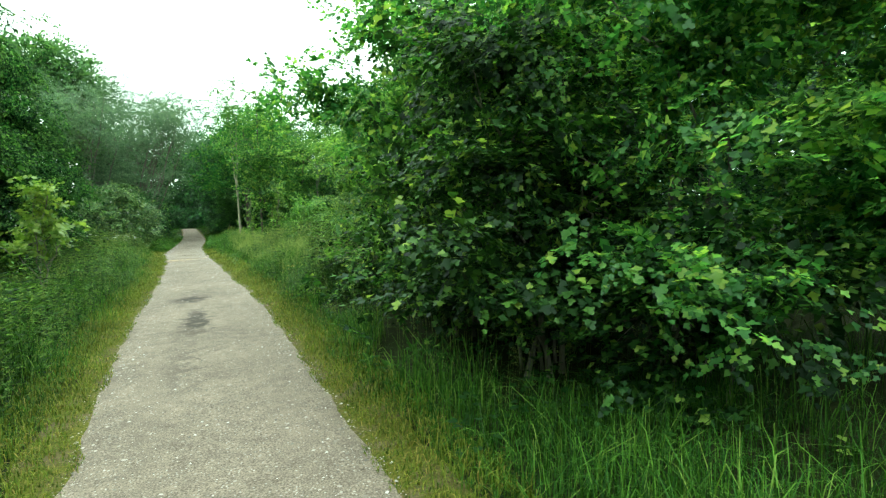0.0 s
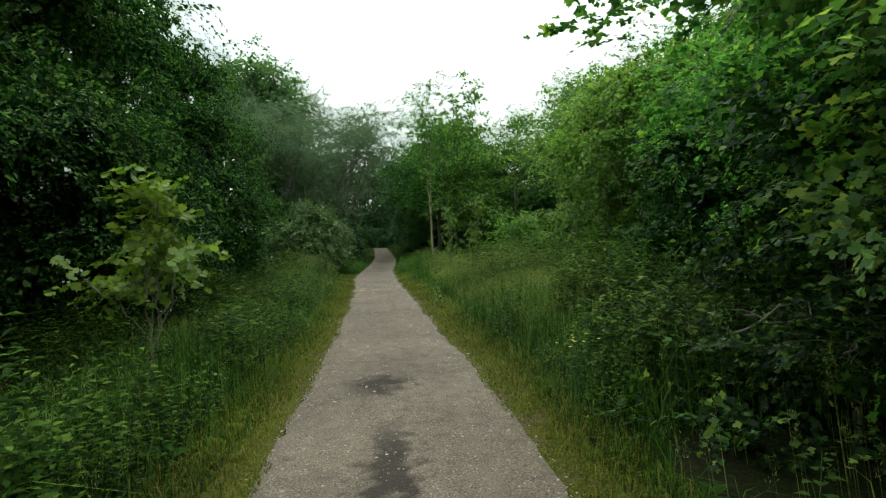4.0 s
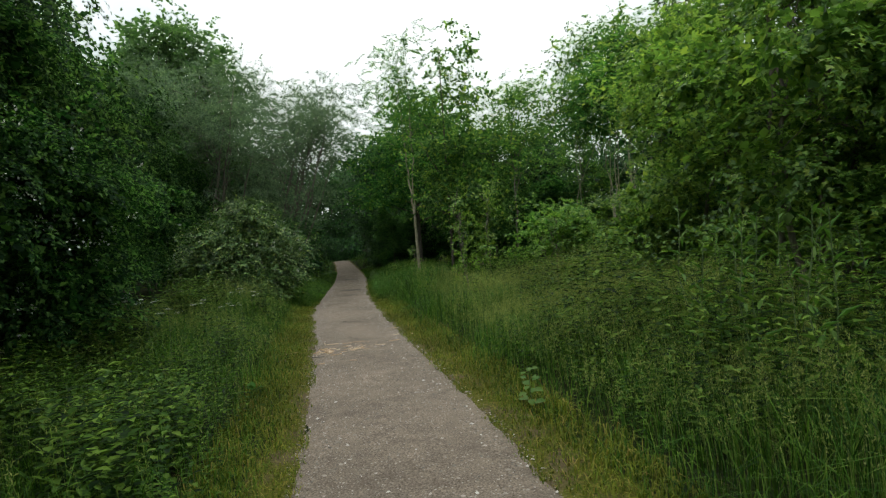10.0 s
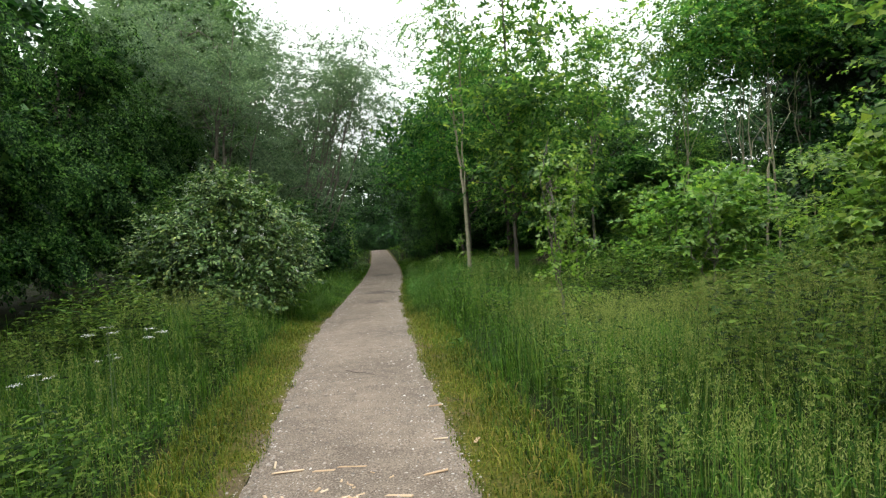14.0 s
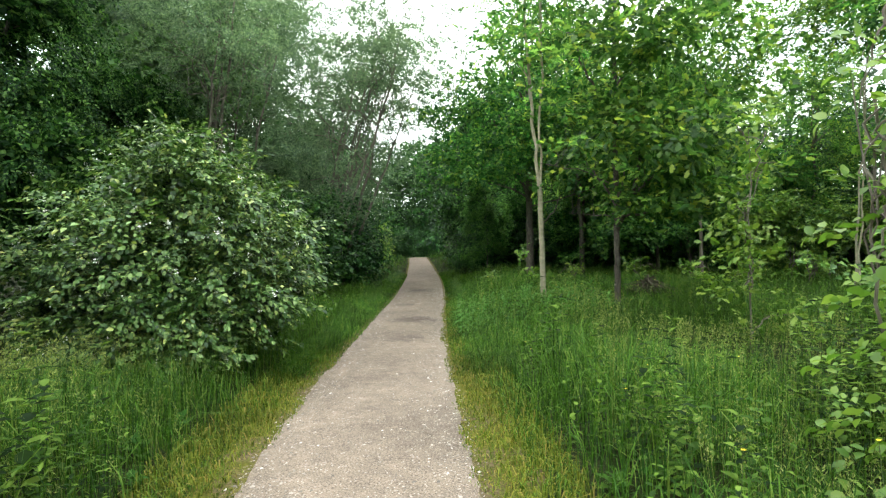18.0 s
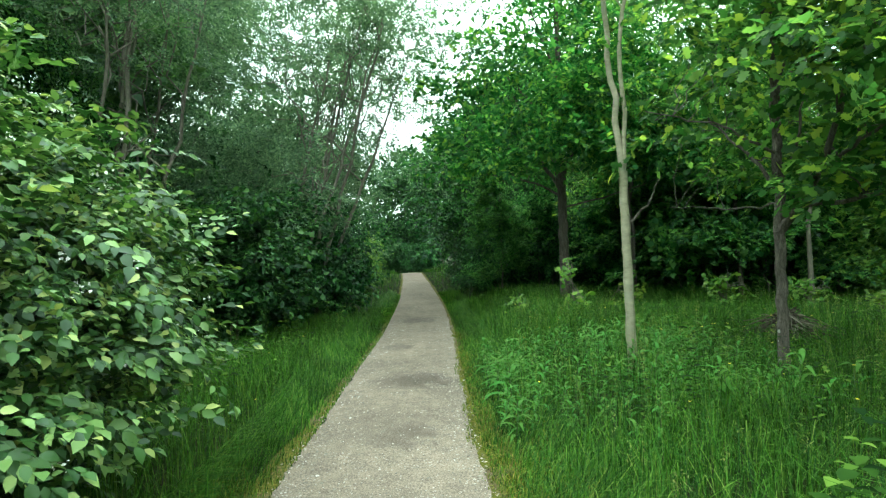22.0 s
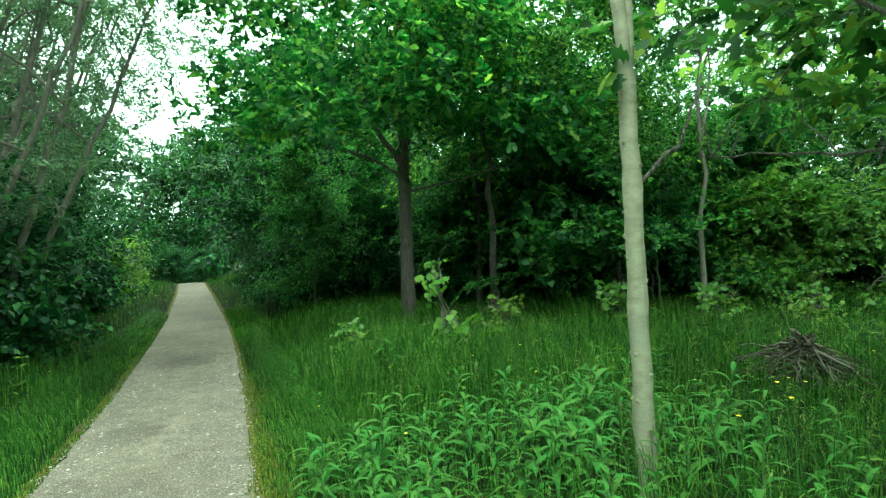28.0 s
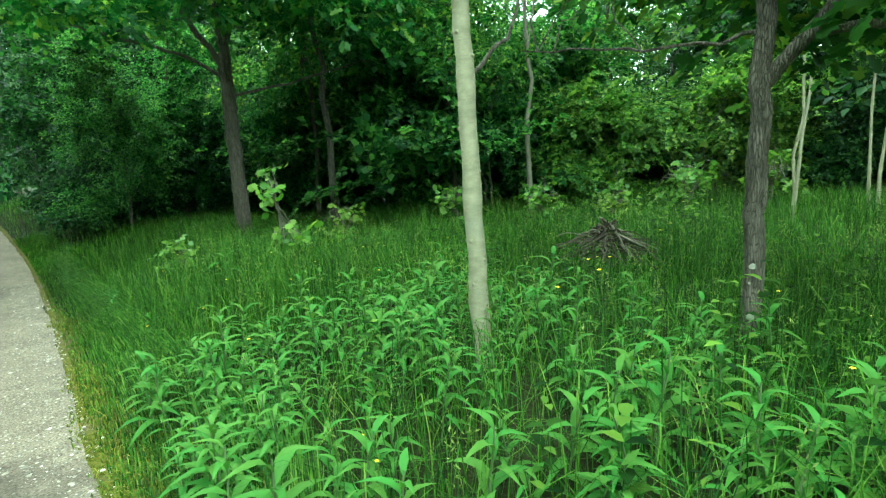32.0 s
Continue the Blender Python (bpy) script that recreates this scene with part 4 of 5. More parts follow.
PLANTED = [
    # field maples close on the path at the start, some coloured as lit
    ("maple_d", 3.8, 3.2, 0, 1.0), ("maple_a", 3.3, 5.9, 140, 0.95), ("maple_c", 4.6, 8.3, 20, 1.0), ("maple_d", 5.6, 1.6, 100, 1.1),
    ("low_light", 2.75, 4.0, 0, 1.0), ("low_light", 3.4, 2.8, 130, 1.0), ("over", 4.2, 5.4, 90, 0.9), ("over", 5.0, 8.2, 250, 0.8), ("low_maple", 2.7, 5.4, 0, 0.9), ("low_maple", 2.6, 8.0, 200, 0.95),
    ("front", 2.65, 3.7, 0, 1.0), ("arch", 2.85, 7.4, 0, 1.08), ("arch", 4.0, 10.0, 25, 0.85),
    # right-hand thicket further on: tall maples coloured as lit, low ones as shaded
    ("over", 5.7, 13.4, 30, 0.8), ("over", 7.0, 11.0, 130, 0.85), ("maple_c", 5.1, 14.4, 60, 0.66), ("maple_b", 4.9, 17.6, 200, 1.0), ("maple_b", 6.7, 16.4, 30, 1.05), ("maple_c", 7.0, 12.4, 310, 0.85), ("maple_c", 7.3, 9.8, 120, 1.1), ("maple_b", 6.0, 20.6, 15, 1.0),
    ("light_bush", 3.5, 23.6, 0, 0.8), ("light_bush", 4.8, 22.0, 80, 0.8), ("light_bush", 4.3, 25.0, 170, 0.72), ("light_bush", 5.9, 23.4, 20, 0.85),
    # wood on the right: light-leaved bushes where it looks lit, darkened ones elsewhere
    ("edge", 5.0, 37.6, 0, 0.63), ("edge", 3.3, 38.0, 40, 0.60), ("edge", 1.7, 39.8, 90, 0.72), ("wood_a", 1.0, 43.5, 10, 0.9), ("wood_b", 0.6, 48.0, 200, 1.00), ("far", 0.0, 54.0, 120, 1.10),
    ("far", -0.2, 60.0, 60, 1.10), ("edge", 3.4, 42.0, 160, 0.76), ("edge", 7.2, 37.0, 250, 0.60), ("edge", 9.4, 35.6, 300, 0.59), ("far", 10.8, 37.6, 30, 0.60), ("edge", 11.2, 33.4, 60, 0.55), ("edge", 11.6, 30.4, 160, 0.54), ("far", 8.0, 40.2, 30, 0.78), ("far", 5.4, 41.0, 200, 0.78), ("far", 13.0, 35.5, 30, 0.59), ("far", 13.8, 29.0, 100, 0.52), ("far", 12.0, 32.5, 75, 0.77),
    ("far", 11.6, 28.0, 220, 0.84), ("wood_b", 9.6, 25.2, 130, 0.6), ("wood_a", 8.8, 21.6, 20, 0.6), ("far", 13.5, 24.0, 0, 0.92), ("far", 10.4, 17.0, 280, 0.92), ("far", 10.5, 12.0, 190, 1.10),
    ("wood_b", 9.4, 6.0, 10, 0.8), ("far", 9.6, 0.0, 60, 0.7), ("wood_a", 6.0, 47.0, 100, 0.85), ("far", 4.0, 55.0, 20, 1.20), ("far", 14.5, 40.0, 10, 0.7), ("far", 10.5, 45.0, 330, 0.8),
    ("green_bush", 5.9, 35.2, 120, 1.10), ("light_bush", 7.6, 33.6, 220, 1.10), ("green_bush", 4.3, 35.6, 20, 1.00), ("light_bush", 9.3, 32.6, 20, 1.20), ("bush", 0.6, 41.0, 160, 0.80), ("bush", 0.2, 45.0, 200, 0.90), 
    ("green_bush", 4.2, 38.0, 300, 1.00), ("bush", 10.8, 30.5, 90, 1.00), ("green_bush", 7.6, 35.6, 60, 1.10),
    ("pine", 10.6, 28.7, 100, 0.98), ("pine", 12.5, 33.0, 0, 1.00), ("pine", 14.2, 35.0, 50, 1.05),
    ("canopy", 3.0, 35.6, 140, 0.85), ("canopy", 6.6, 36.6, 140, 0.85), ("canopy", 9.0, 34.8, 300, 0.8), ("canopy", 3.4, 37.0, 200, 0.90), ("canopy", 4.8, 34.8, 20, 0.8), ("edge", 0.5, 38.6, 300, 0.62),
    # far end of the path
    ("far", -3.6, 76.0, 0, 1.3), ("far", -7.0, 74.0, 90, 1.2), ("far", -1.0, 70.0, 180, 1.2), ("far", -5.0, 84.0, 40, 1.4), ("far", -9.5, 66.0, 300, 1.2), ("far", 3.0, 66.0, 300, 1.2),
    ("bush", -4.6, 68.0, 0, 1.3), ("bush", -2.6, 66.5, 90, 1.2), ("bush", -7.0, 70.5, 180, 1.3), ("bush", -3.6, 72.5, 260, 1.4), ("bush", -5.6, 74.5, 20, 1.5),
    # left side
    ("willow", -4.9, 37.2, 0, 1.05), ("willow", -6.6, 42.0, 25, 1.1), ("willow", -7.2, 33.6, 335, 0.92), ("bush", -4.9, 33.4, 40, 1.35), ("bush", -4.75, 36.0, 0, 1.45), ("bush", -5.0, 38.8, 100, 1.5), ("bush", -5.3, 42.0, 210, 1.4),
    ("light_bush", -5.0, 47.0, 30, 1.0), ("light_bush", -5.4, 51.0, 130, 1.1), ("wood_b", -8.4, 50.0, 20, 1.0), ("far", -8.0, 57.0, 60, 1.0), ("light_bush", -6.0, 58.0, 30, 1.1),
    ("dark", -6.6, 15.5, 0, 1.0), ("dark", -6.9, 20.0, 70, 0.92), ("dark", -7.3, 24.0, 160, 0.68), ("dark", -8.0, 28.4, 250, 0.8), ("dark", -7.8, 32.0, 30, 0.72), ("tall", -8.7, 35.4, 0, 1.0), ("hawthorn", -5.4, 12.6, 0, 1.0), ("hawthorn", -5.6, 18.2, 70, 0.85),
    ("hawthorn", -6.6, 10.2, 130, 1.1), ("dark", -8.2, 6.5, 20, 1.1), ("dark", -8.6, 1.5, 110, 1.1), ("dark", -8.0, -3.5, 200, 1.1), ("far", -11.0, 40.0, 10, 1.3),
    ("far", -11.5, 22.0, 10, 1.2), ("far", -11.0, 14.0, 90, 1.2), ("far", -12.0, 30.0, 200, 1.3),
    # behind the start: unseen trees, added to close off the low sky
    ("far", -4.6, -9.0, 0, 1.1), ("far", 9.0, -12.0, 30, 1.1), ("far", 11.0, -6.0, 90, 1.0), ("far", -6.5, -14.0, 90, 1.1), ("far", 0.5, -24.0, 10, 1.4), ("far", 4.8, -14.0, 10, 1.2),
    ("far", 15.0, 31.5, 60, 0.63), ("far", 14.6, 26.0, 10, 0.75), ("far", 16.2, 34.5, 130, 0.67), ("bush", 12.6, 29.4, 10, 1.3), ("bush", 13.0, 32.2, 110, 1.3), ("bush", 9.8, 37.8, 10, 1.2), ("bush", 11.8, 36.0, 110, 1.2), ("light_bush", 11.2, 31.6, 10, 1.2), ("light_bush", 8.6, 34.4, 200, 1.0),
    ("bush", 2.4, 40.2, 10, 1.2), ("bush", 5.0, 39.4, 100, 1.2), ("bush", 7.4, 38.6, 200, 1.2), ("bush", 9.4, 37.0, 290, 1.1), ("bush", 11.0, 34.8, 30, 1.1), ("bush", 12.2, 31.0, 130, 1.1), ("bush", 0.9, 41.4, 30, 1.1), ("bush", 3.7, 39.6, 30, 1.1), ("bush", 6.2, 39.2, 260, 1.1),
    # depth of the wood and of the hedges on both sides
    ("far", -10.2, 18.0, 40, 1.0), ("far", -10.6, 26.0, 140, 1.05), ("far", -10.4, 10.0, 240, 1.0), ("far", -10.8, 4.0, 300, 1.1), ("far", -11.0, -2.0, 20, 1.1), ("far", -8.0, 45.5, 80, 0.9), ("far", -11.0, 48.0, 80, 1.0),
    ("far", 12.4, 18.5, 60, 0.85), ("far", 12.2, 8.0, 160, 0.8), ("far", 12.0, 2.0, 200, 0.75), ("far", 8.6, 14.6, 20, 0.58), ("far", 3.0, 45.5, 20, 1.0), ("far", 2.6, 50.0, 120, 1.0),
]
# added belt of loose leaves all round, closing gaps and blocking low sky light
WB, WF = leaf("kite", 0.8)
r = np.random.default_rng(99)
n = 80000
wy = r.uniform(-45, 110, n)
wx = np.where(r.random(n) < 0.5, -1, 1) * r.uniform(15, 27, n)
end = r.random(n) < 0.3
wx, wy = np.where(end, r.uniform(-24, 24, n), wx), np.where(end, np.where(r.random(n) < 0.7, r.uniform(86, 104, n), r.uniform(-48, -34, n)), wy)
top = 9.5 + 1.8 * np.sin(wx * 0.55 + wy * 0.4) + 1.6 * np.sin(wy * 0.83 + 1) + 1.2 * np.sin(wx * 1.1)
wz = top * r.random(n) ** 1.15
tagged(new("distant_woods", mesh_np("distant_woods", *scatter(WB, WF, frames(r.normal(size=(n, 3)), r.normal(0, 0.5, (n, 3)) + [0, 0, 1], r.uniform(0.25, 0.6, n)), np.stack([wx, wy, wz], 1)), WOODS)),
       "deep green woodland closing the view all round", "woods", kind="stuff")
# unseen woods added behind the hedges, also shutting out low sky light
r = np.random.default_rng(17)
for k in range(24):
    PLANTED.append(("far", (-14.0 if k % 2 else 15.2) + float(r.normal(0, 0.7)), -4 + 6 * (k // 2) + float(r.normal(0, 1)), float(r.uniform(0, 360)), float(r.uniform(0.85, 1.05)) * (1.0 if k % 2 else 0.75)))
first_of = {}
for kind, x, y, a, s in PLANTED:
    m = spin(x, y, float(height(x, y)) - 0.02, a, s)
    if kind in first_of:
        copy_thing(first_of[kind], m)
    else:
        first_of[kind] = T[kind](m)

# ---- single trees and shrubs along the way ----


def gz1(y):
    return float(ground_z(y))


def dogwood():
    m = spin(-4.15, 26.75, gz1(26.75), 0, 0.92)
    L = [(0, 0, 1.55, 1.75, 1.7, 1.5), (0.75, -0.5, 1.1, 1.0, 1.0, 0.95), (-0.8, -0.4, 1.2, 1.1, 1.0, 1.0), (0.15, -0.1, 2.5, 0.9, 0.9, 0.85), (0.9, 0.5, 1.6, 0.9, 0.9, 0.9), (-0.5, -0.9, 0.8, 0.9, 0.8, 0.7), (0.5, -1.0, 0.7, 0.9, 0.8, 0.6)]
    ob = tree("dogwood_bush", "large rounded dogwood bush with light green leaves and white flower heads", "bush", m, L, DOGWOOD, TWIG, DOG_SPRAY, 3500, ((0, 0, 2.4), 0.03), 51, 9,
              stems=[(0, 0), (0.3, 0.1), (-0.3, 0.1), (0.1, -0.3), (-0.1, 0.35)], low=0.28, shell=0.5, ragged=0.2, clump=1, deep=INNER_FINE)
    _, P = crown(L, 700, DOG_SPRAY, 52, shell=0.1, clump=1)
    part("blossom", mesh_np("blossom", *blossom_cluster(P, 460, 0.02, 6), PETAL), ob, "flat heads of cream flowers")


dogwood()


def sapling(name, label, x, y, h, spread, sprays, mat, count, seed, lean=(0, 0), base=0.2):
    m = spin(x, y, float(height(x, y)))
    q = np.random.default_rng(seed)
    L = []
    for k in range(9):
        f = base + (1 - base) * k / 8
        a = q.uniform(0, 6.283)
        w = spread * (1.1 - 0.75 * f)
        L.append((lean[0] * f + math.cos(a) * w * 0.6, lean[1] * f + math.sin(a) * w * 0.6, h * f, w * 0.75 + 0.08, w * 0.75 + 0.08, 0.16 * h * 0.8))
    return tree(name, label, "sapling", m, L, mat, TWIG, sprays, count, ((lean[0], lean[1], h * 0.95), 0.013), seed, 9, low=0.2, shell=0.9, twigs=2, first=0.15, core=False, clump=1)


SYCAMORE = [spray("lobed", 0.95, 12, 0.068, 0.3, s, 0.35, True) for s in (71, 72)]
YOUNG_OAK = [spray("lobed", 0.55, 12, 0.068, 0.36, s, 0.3) for s in (78, 79)]
sapling("sycamore_sapling", "young sycamore with pale yellow-green leaves standing in tall grass", -2.6, 10.0, 1.95, 0.7, SYCAMORE, YOUNG, 110, 73, (0, 0), 0.55)
sapling("oak_sapling", "young oak with yellow-green new leaves", 2.5, 26.0, 2.7, 0.5, YOUNG_OAK, YOUNG, 90, 74)
sapling("hazel_sapling", "slender young hazel with light green leaves", 1.25, 22.4, 2.2, 0.4, [spray("oval", 0.7, 12, 0.055, 0.34, 75, 0.25)], YOUNG, 75, 75, (-0.2, 0))
sapling("maple_sapling", "small maple seedling with light leaves below the oak", 1.05, 32.9, 1.1, 0.35, SYCAMORE, YOUNG, 16, 76)
seedling = sapling("maple_sapling", "small maple seedling with yellow-green leaves at the wood's edge", 3.9, 33.6, 0.85, 0.4, SYCAMORE, YOUNG, 22, 80)
for k, (x, y, q) in enumerate(((5.0, 33.0, 0.9), (6.3, 32.6, 0.8), (7.0, 31.9, 1.1), (2.4, 34.2, 0.8), (8.3, 31.2, 1.2), (9.0, 31.5, 1.0), (5.6, 32.2, 0.65), (7.7, 32.3, 0.9), (0.3, 34.0, 0.7))):
    copy_thing(seedling, spin(x, y, float(height(x, y)), 57 * k, q))
sapling("oak_sapling", "low young oak with yellowish leaves in the clearing", 3.2, 22.6, 1.7, 0.6, YOUNG_OAK, YOUNG, 90, 77)


def pale_tree():
    """A slender smooth-barked tree that forks above head height."""
    ob = root("ash_tree", spin(0.89, 29.73, gz1(29.73)), "slender young ash with smooth pale bark, forked above", "tree")
    q, w = bough((0, 0, -0.1), (-0.02, 0.03, 2.35), 0.053, 0.043, 81, 0, 22, 0.006)
    w[0], w[1] = 0.085, 0.068
    w[6::5] *= 1.11
    part("trunk", mesh_np("trunk", *tube(q, w, 14), PALE, True), ob)
    top = q[-1]
    ends = []
    for k, (e, r0) in enumerate((((-0.2, 0.1, 5.2), 0.038), ((0.07, 0.0, 5.6), 0.024))):
        p2, w2 = bough(top - [0, 0, 0.15], e, r0, 0.02, 83 + k, 0, 14, 0.03)
        part("trunk_fork", mesh_np("trunk_fork", *tube(p2, w2, 10), PALE, True), ob)
        p3, w3 = bough(e, (e[0] * 1.5, e[1], 8.3), 0.02, 0.005, 86 + k, 0, 9, 0.05)
        part("limb", mesh_np("limb", *tube(p3, w3, 7), PALE, True), ob)
        ends += [(p2[i], w2[i]) for i in (7, 10, 12)] + [(p3[i], w3[i]) for i in (2, 4, 6)]
    L = [(0, 0, 5.6, 1.1, 1.1, 1.2), (-0.3, 0, 7.2, 0.9, 0.9, 1.1), (0.5, 0.2, 6.6, 0.9, 0.9, 0.9), (0.5, 0.3, 4.9, 0.6, 0.6, 0.5), (0.1, 0, 8.2, 0.5, 0.5, 0.6)]
    (CV, CF), P = crown(L, 430, [spray("kite", 0.4, 22, 0.085, 0.4, s, 0.3, True) for s in (88, 89)], 90, low=3.0, shell=0.8)
    r = np.random.default_rng(91)
    for k, (a, wd) in enumerate(ends):
        near = P[np.abs(P[:, 2] - a[2] - 0.6) < 1.0]
        goal = near[r.integers(len(near))] if len(near) else P[0]
        lp, lw = bough(a, goal, max(0.45 * wd, 0.008), 0.004, 92 + k, 0.06, 8, 0.1)
        part("limb", mesh_np("limb", *tube(lp, lw, 6), PALE, True), ob)
    lp, lw = bough(q[16], q[16] + np.array([0.34, -0.15, 0.5]), 0.016, 0.006, 120, -0.12, 8, 0.12)
    part("limb", mesh_np("limb", *tube(lp, lw, 6), BARK, True), ob, "short dark dead side branch")
    # healed knots on the bark
    V, F = tube([(0, 0, -0.006), (0, 0, 0.004), (0, 0, 0.007)], [0.014, 0.011, 0.004], 8)
    for k in range(16):
        i = 3 + int(r.integers(0, 17))
        a = r.uniform(0, 6.283)
        nrm = np.array([math.cos(a), math.sin(a), 0.0])
        part("knot", mesh_np("knot", V, F, PALE, True), ob, m=Matrix.Translation(q[i] + nrm * w[i] * 0.98) @ Vector(nrm).to_track_quat("Z", "Y").to_matrix().to_4x4())
    part("crown", mesh_np("crown", CV, CF, OAK), ob)


pale_tree()


def oak(x, y, r0, label, limbs, lumps, count, seed, h, marks=()):
    ob = root("oak_tree", spin(x, y, gz1(y)), label, "tree", "oaks at the clearing")
    q, w = bough((0, 0, -0.12), (0.06, 0.03, h), r0, r0 * 0.3, seed, 0, 90, 0.004)
    w[:6] *= np.linspace(1.35, 1.0, 6)
    trunk = part("trunk", mesh_np("trunk", *rough_tube(q, w, 30, 0.075, seed), BARK, True), ob)
    for z, a, s in marks:
        i = int(np.argmin(np.abs(q[:, 2] - z)))
        nrm = np.array([math.cos(a), math.sin(a), 0.0])
        part("lichen", mesh_np("lichen", np.array([(math.cos(k * 0.785) * s * (0.8 + 0.3 * (k % 3)), math.sin(k * 0.785) * s, 0.0) for k in range(8)] + [(0, 0, 0.004)]), np.array([(k, (k + 1) % 8, 8) for k in range(8)]), LICHEN), trunk,
             "pale lichen patch", Matrix.Translation(q[i] + nrm * w[i] * 1.06) @ Vector(nrm).to_track_quat("Z", "Y").to_matrix().to_4x4())
    (CV, CF), P = crown(lumps, count, OAK_SPRAY, seed, shell=0.75, low=1.5, ragged=0.3)
    r = np.random.default_rng(seed)
    for k, (start, pts, rad) in enumerate(limbs):
        a = q[int(np.argmin(np.abs(q[:, 2] - start)))] if np.isscalar(start) else np.array(start)
        lp = spline([a] + list(pts), 14, seed * 3 + k, 0.012)
        lw = rad * np.linspace(1.0, 0.3, 14)
        lw[0] *= 1.25
        limb = part("limb", mesh_np("limb", *tube(lp, lw, 9), BARK, True), ob)
        for _ in range(4):
            j = int(r.integers(5, 13))
            near = P[np.argsort(np.linalg.norm(P - lp[j] - [0, 0, 0.2], axis=1))[:30]]
            tp, tw_ = bough(lp[j], near[r.integers(len(near))], max(lw[j] * 0.5, 0.005), 0.002, seed * 5 + k, 0.08, 8, 0.12)
            part("branch", mesh_np("branch", *tube(tp, tw_, 5), BARK, True), limb)
    part("crown", mesh_np("crown", CV, CF, OAK), ob)
    return ob


oak(1.53, 35.7, 0.115, "oak with a straight dark trunk and spreading limbs",
    [(2.75, [(-0.12, 0.05, 3.0), (-0.4, 0.12, 3.42), (-0.6, 0.17, 4.1), (-0.9, 0.3, 4.9)], 0.05), (2.9, [(0.16, -0.05, 3.48), (0.6, -0.2, 3.92), (1.2, -0.5, 4.6)], 0.045), (2.4, [(0.6, -0.25, 2.5), (1.76, -0.8, 2.84), (2.5, -1.0, 2.9)], 0.022),
     (2.65, [(-0.5, 0.1, 2.95), (-0.9, 0.23, 3.07), (-1.9, 0.2, 3.3)], 0.028), (2.6, [(-0.2, -0.7, 2.8), (-0.5, -1.6, 3.2)], 0.02), (4.0, [(-0.6, 0.4, 4.9), (-1.3, 0.9, 6.0)], 0.04), (4.4, [(0.7, 0.5, 5.3), (1.4, 0.7, 6.4)], 0.04),
     (5.1, [(-0.5, -0.5, 6.2), (-0.9, -0.9, 7.2)], 0.03), (3.6, [(0.5, 0.0, 3.9), (1.6, 0.1, 4.1)], 0.022)],
    [(0, 0, 5.4, 2.3, 2.2, 1.5), (-1.5, -0.4, 3.9, 1.4, 1.3, 0.7), (1.6, -0.5, 3.7, 1.4, 1.2, 0.7), (0, 0, 7.2, 1.6, 1.6, 1.3), (-1.4, 0.4, 5.4, 1.3, 1.3, 0.9), (1.5, 0.4, 5.6, 1.3, 1.3, 0.9), (0.1, -1.3, 4.4, 1.4, 1.0, 0.7), (-1.8, -0.6, 3.3, 1.2, 1.0, 0.5), (1.9, -0.7, 3.3, 1.2, 1.0, 0.5), (0.0, -1.6, 3.5, 1.3, 0.9, 0.5)], 2200, 131, 7.6)
oak(1.9, 28.77, 0.05, "oak with rough grey-brown bark and a heavy low side limb",
    [(1.64, [(0.05, -0.11, 1.78), (0.09, -0.2, 1.85), (0.13, -0.3, 2.02), (0.175, -0.41, 2.25), (0.2, -0.49, 2.6), (0.3, -0.8, 3.2)], 0.038), ((0.09, -0.2, 1.85), [(0.17, -0.4, 1.84), (0.27, -0.65, 1.86), (0.4, -1.2, 2.0)], 0.024),
     ((0.16, -0.37, 2.15), [(0.25, -0.65, 2.3), (0.4, -1.1, 2.55)], 0.02), (2.05, [(0.04, -0.13, 2.2), (0.07, -0.2, 2.4), (0.09, -0.24, 2.7), (0.1, -0.4, 3.2)], 0.016), (1.98, [(-0.06, 0.12, 2.2), (-0.12, 0.24, 2.36), (-0.3, 0.6, 2.8)], 0.022),
     (1.9, [(-0.05, 0.2, 1.86), (-0.2, 0.5, 1.88), (-0.5, 1.1, 1.95)], 0.011), (3.0, [(0.5, 0.4, 3.6), (0.9, 0.9, 4.3)], 0.03), (3.4, [(-0.5, -0.3, 4.0), (-0.9, -0.7, 4.7)], 0.028), (3.9, [(0.4, -0.6, 4.6), (0.7, -1.0, 5.3)], 0.026),
     (4.4, [(-0.4, 0.5, 5.1), (-0.7, 0.9, 5.9)], 0.024), (2.35, [(-0.5, -0.1, 2.55), (-1.2, -0.2, 2.7)], 0.013)],
    [(0.55, 0, 4.5, 1.6, 1.6, 1.1), (0.6, -1.2, 2.7, 0.9, 0.9, 0.55), (-0.15, 0.3, 3.4, 0.8, 0.9, 0.6), (0.4, 0, 6.2, 1.3, 1.3, 1.2), (0.7, 0.9, 2.9, 1.1, 0.9, 0.5), (1.3, -0.3, 3.3, 1.2, 1.0, 0.7), (0.1, 0.8, 2.6, 0.7, 0.6, 0.4), (0.35, -0.95, 2.0, 0.75, 0.6, 0.42), (1.1, -1.1, 1.9, 0.8, 0.6, 0.45), (1.2, 0.2, 2.3, 1.0, 0.8, 0.6), (0.5, 0.4, 7.6, 0.9, 0.9, 0.9), (0.1, -1.0, 3.1, 0.9, 0.6, 0.8), (0.2, -1.1, 4.2, 1.0, 0.7, 0.8)], 1500, 132, 7.6,
    [(0.79, 3.45, 0.016), (0.5, 3.5, 0.02), (0.62, 3.2, 0.009)])


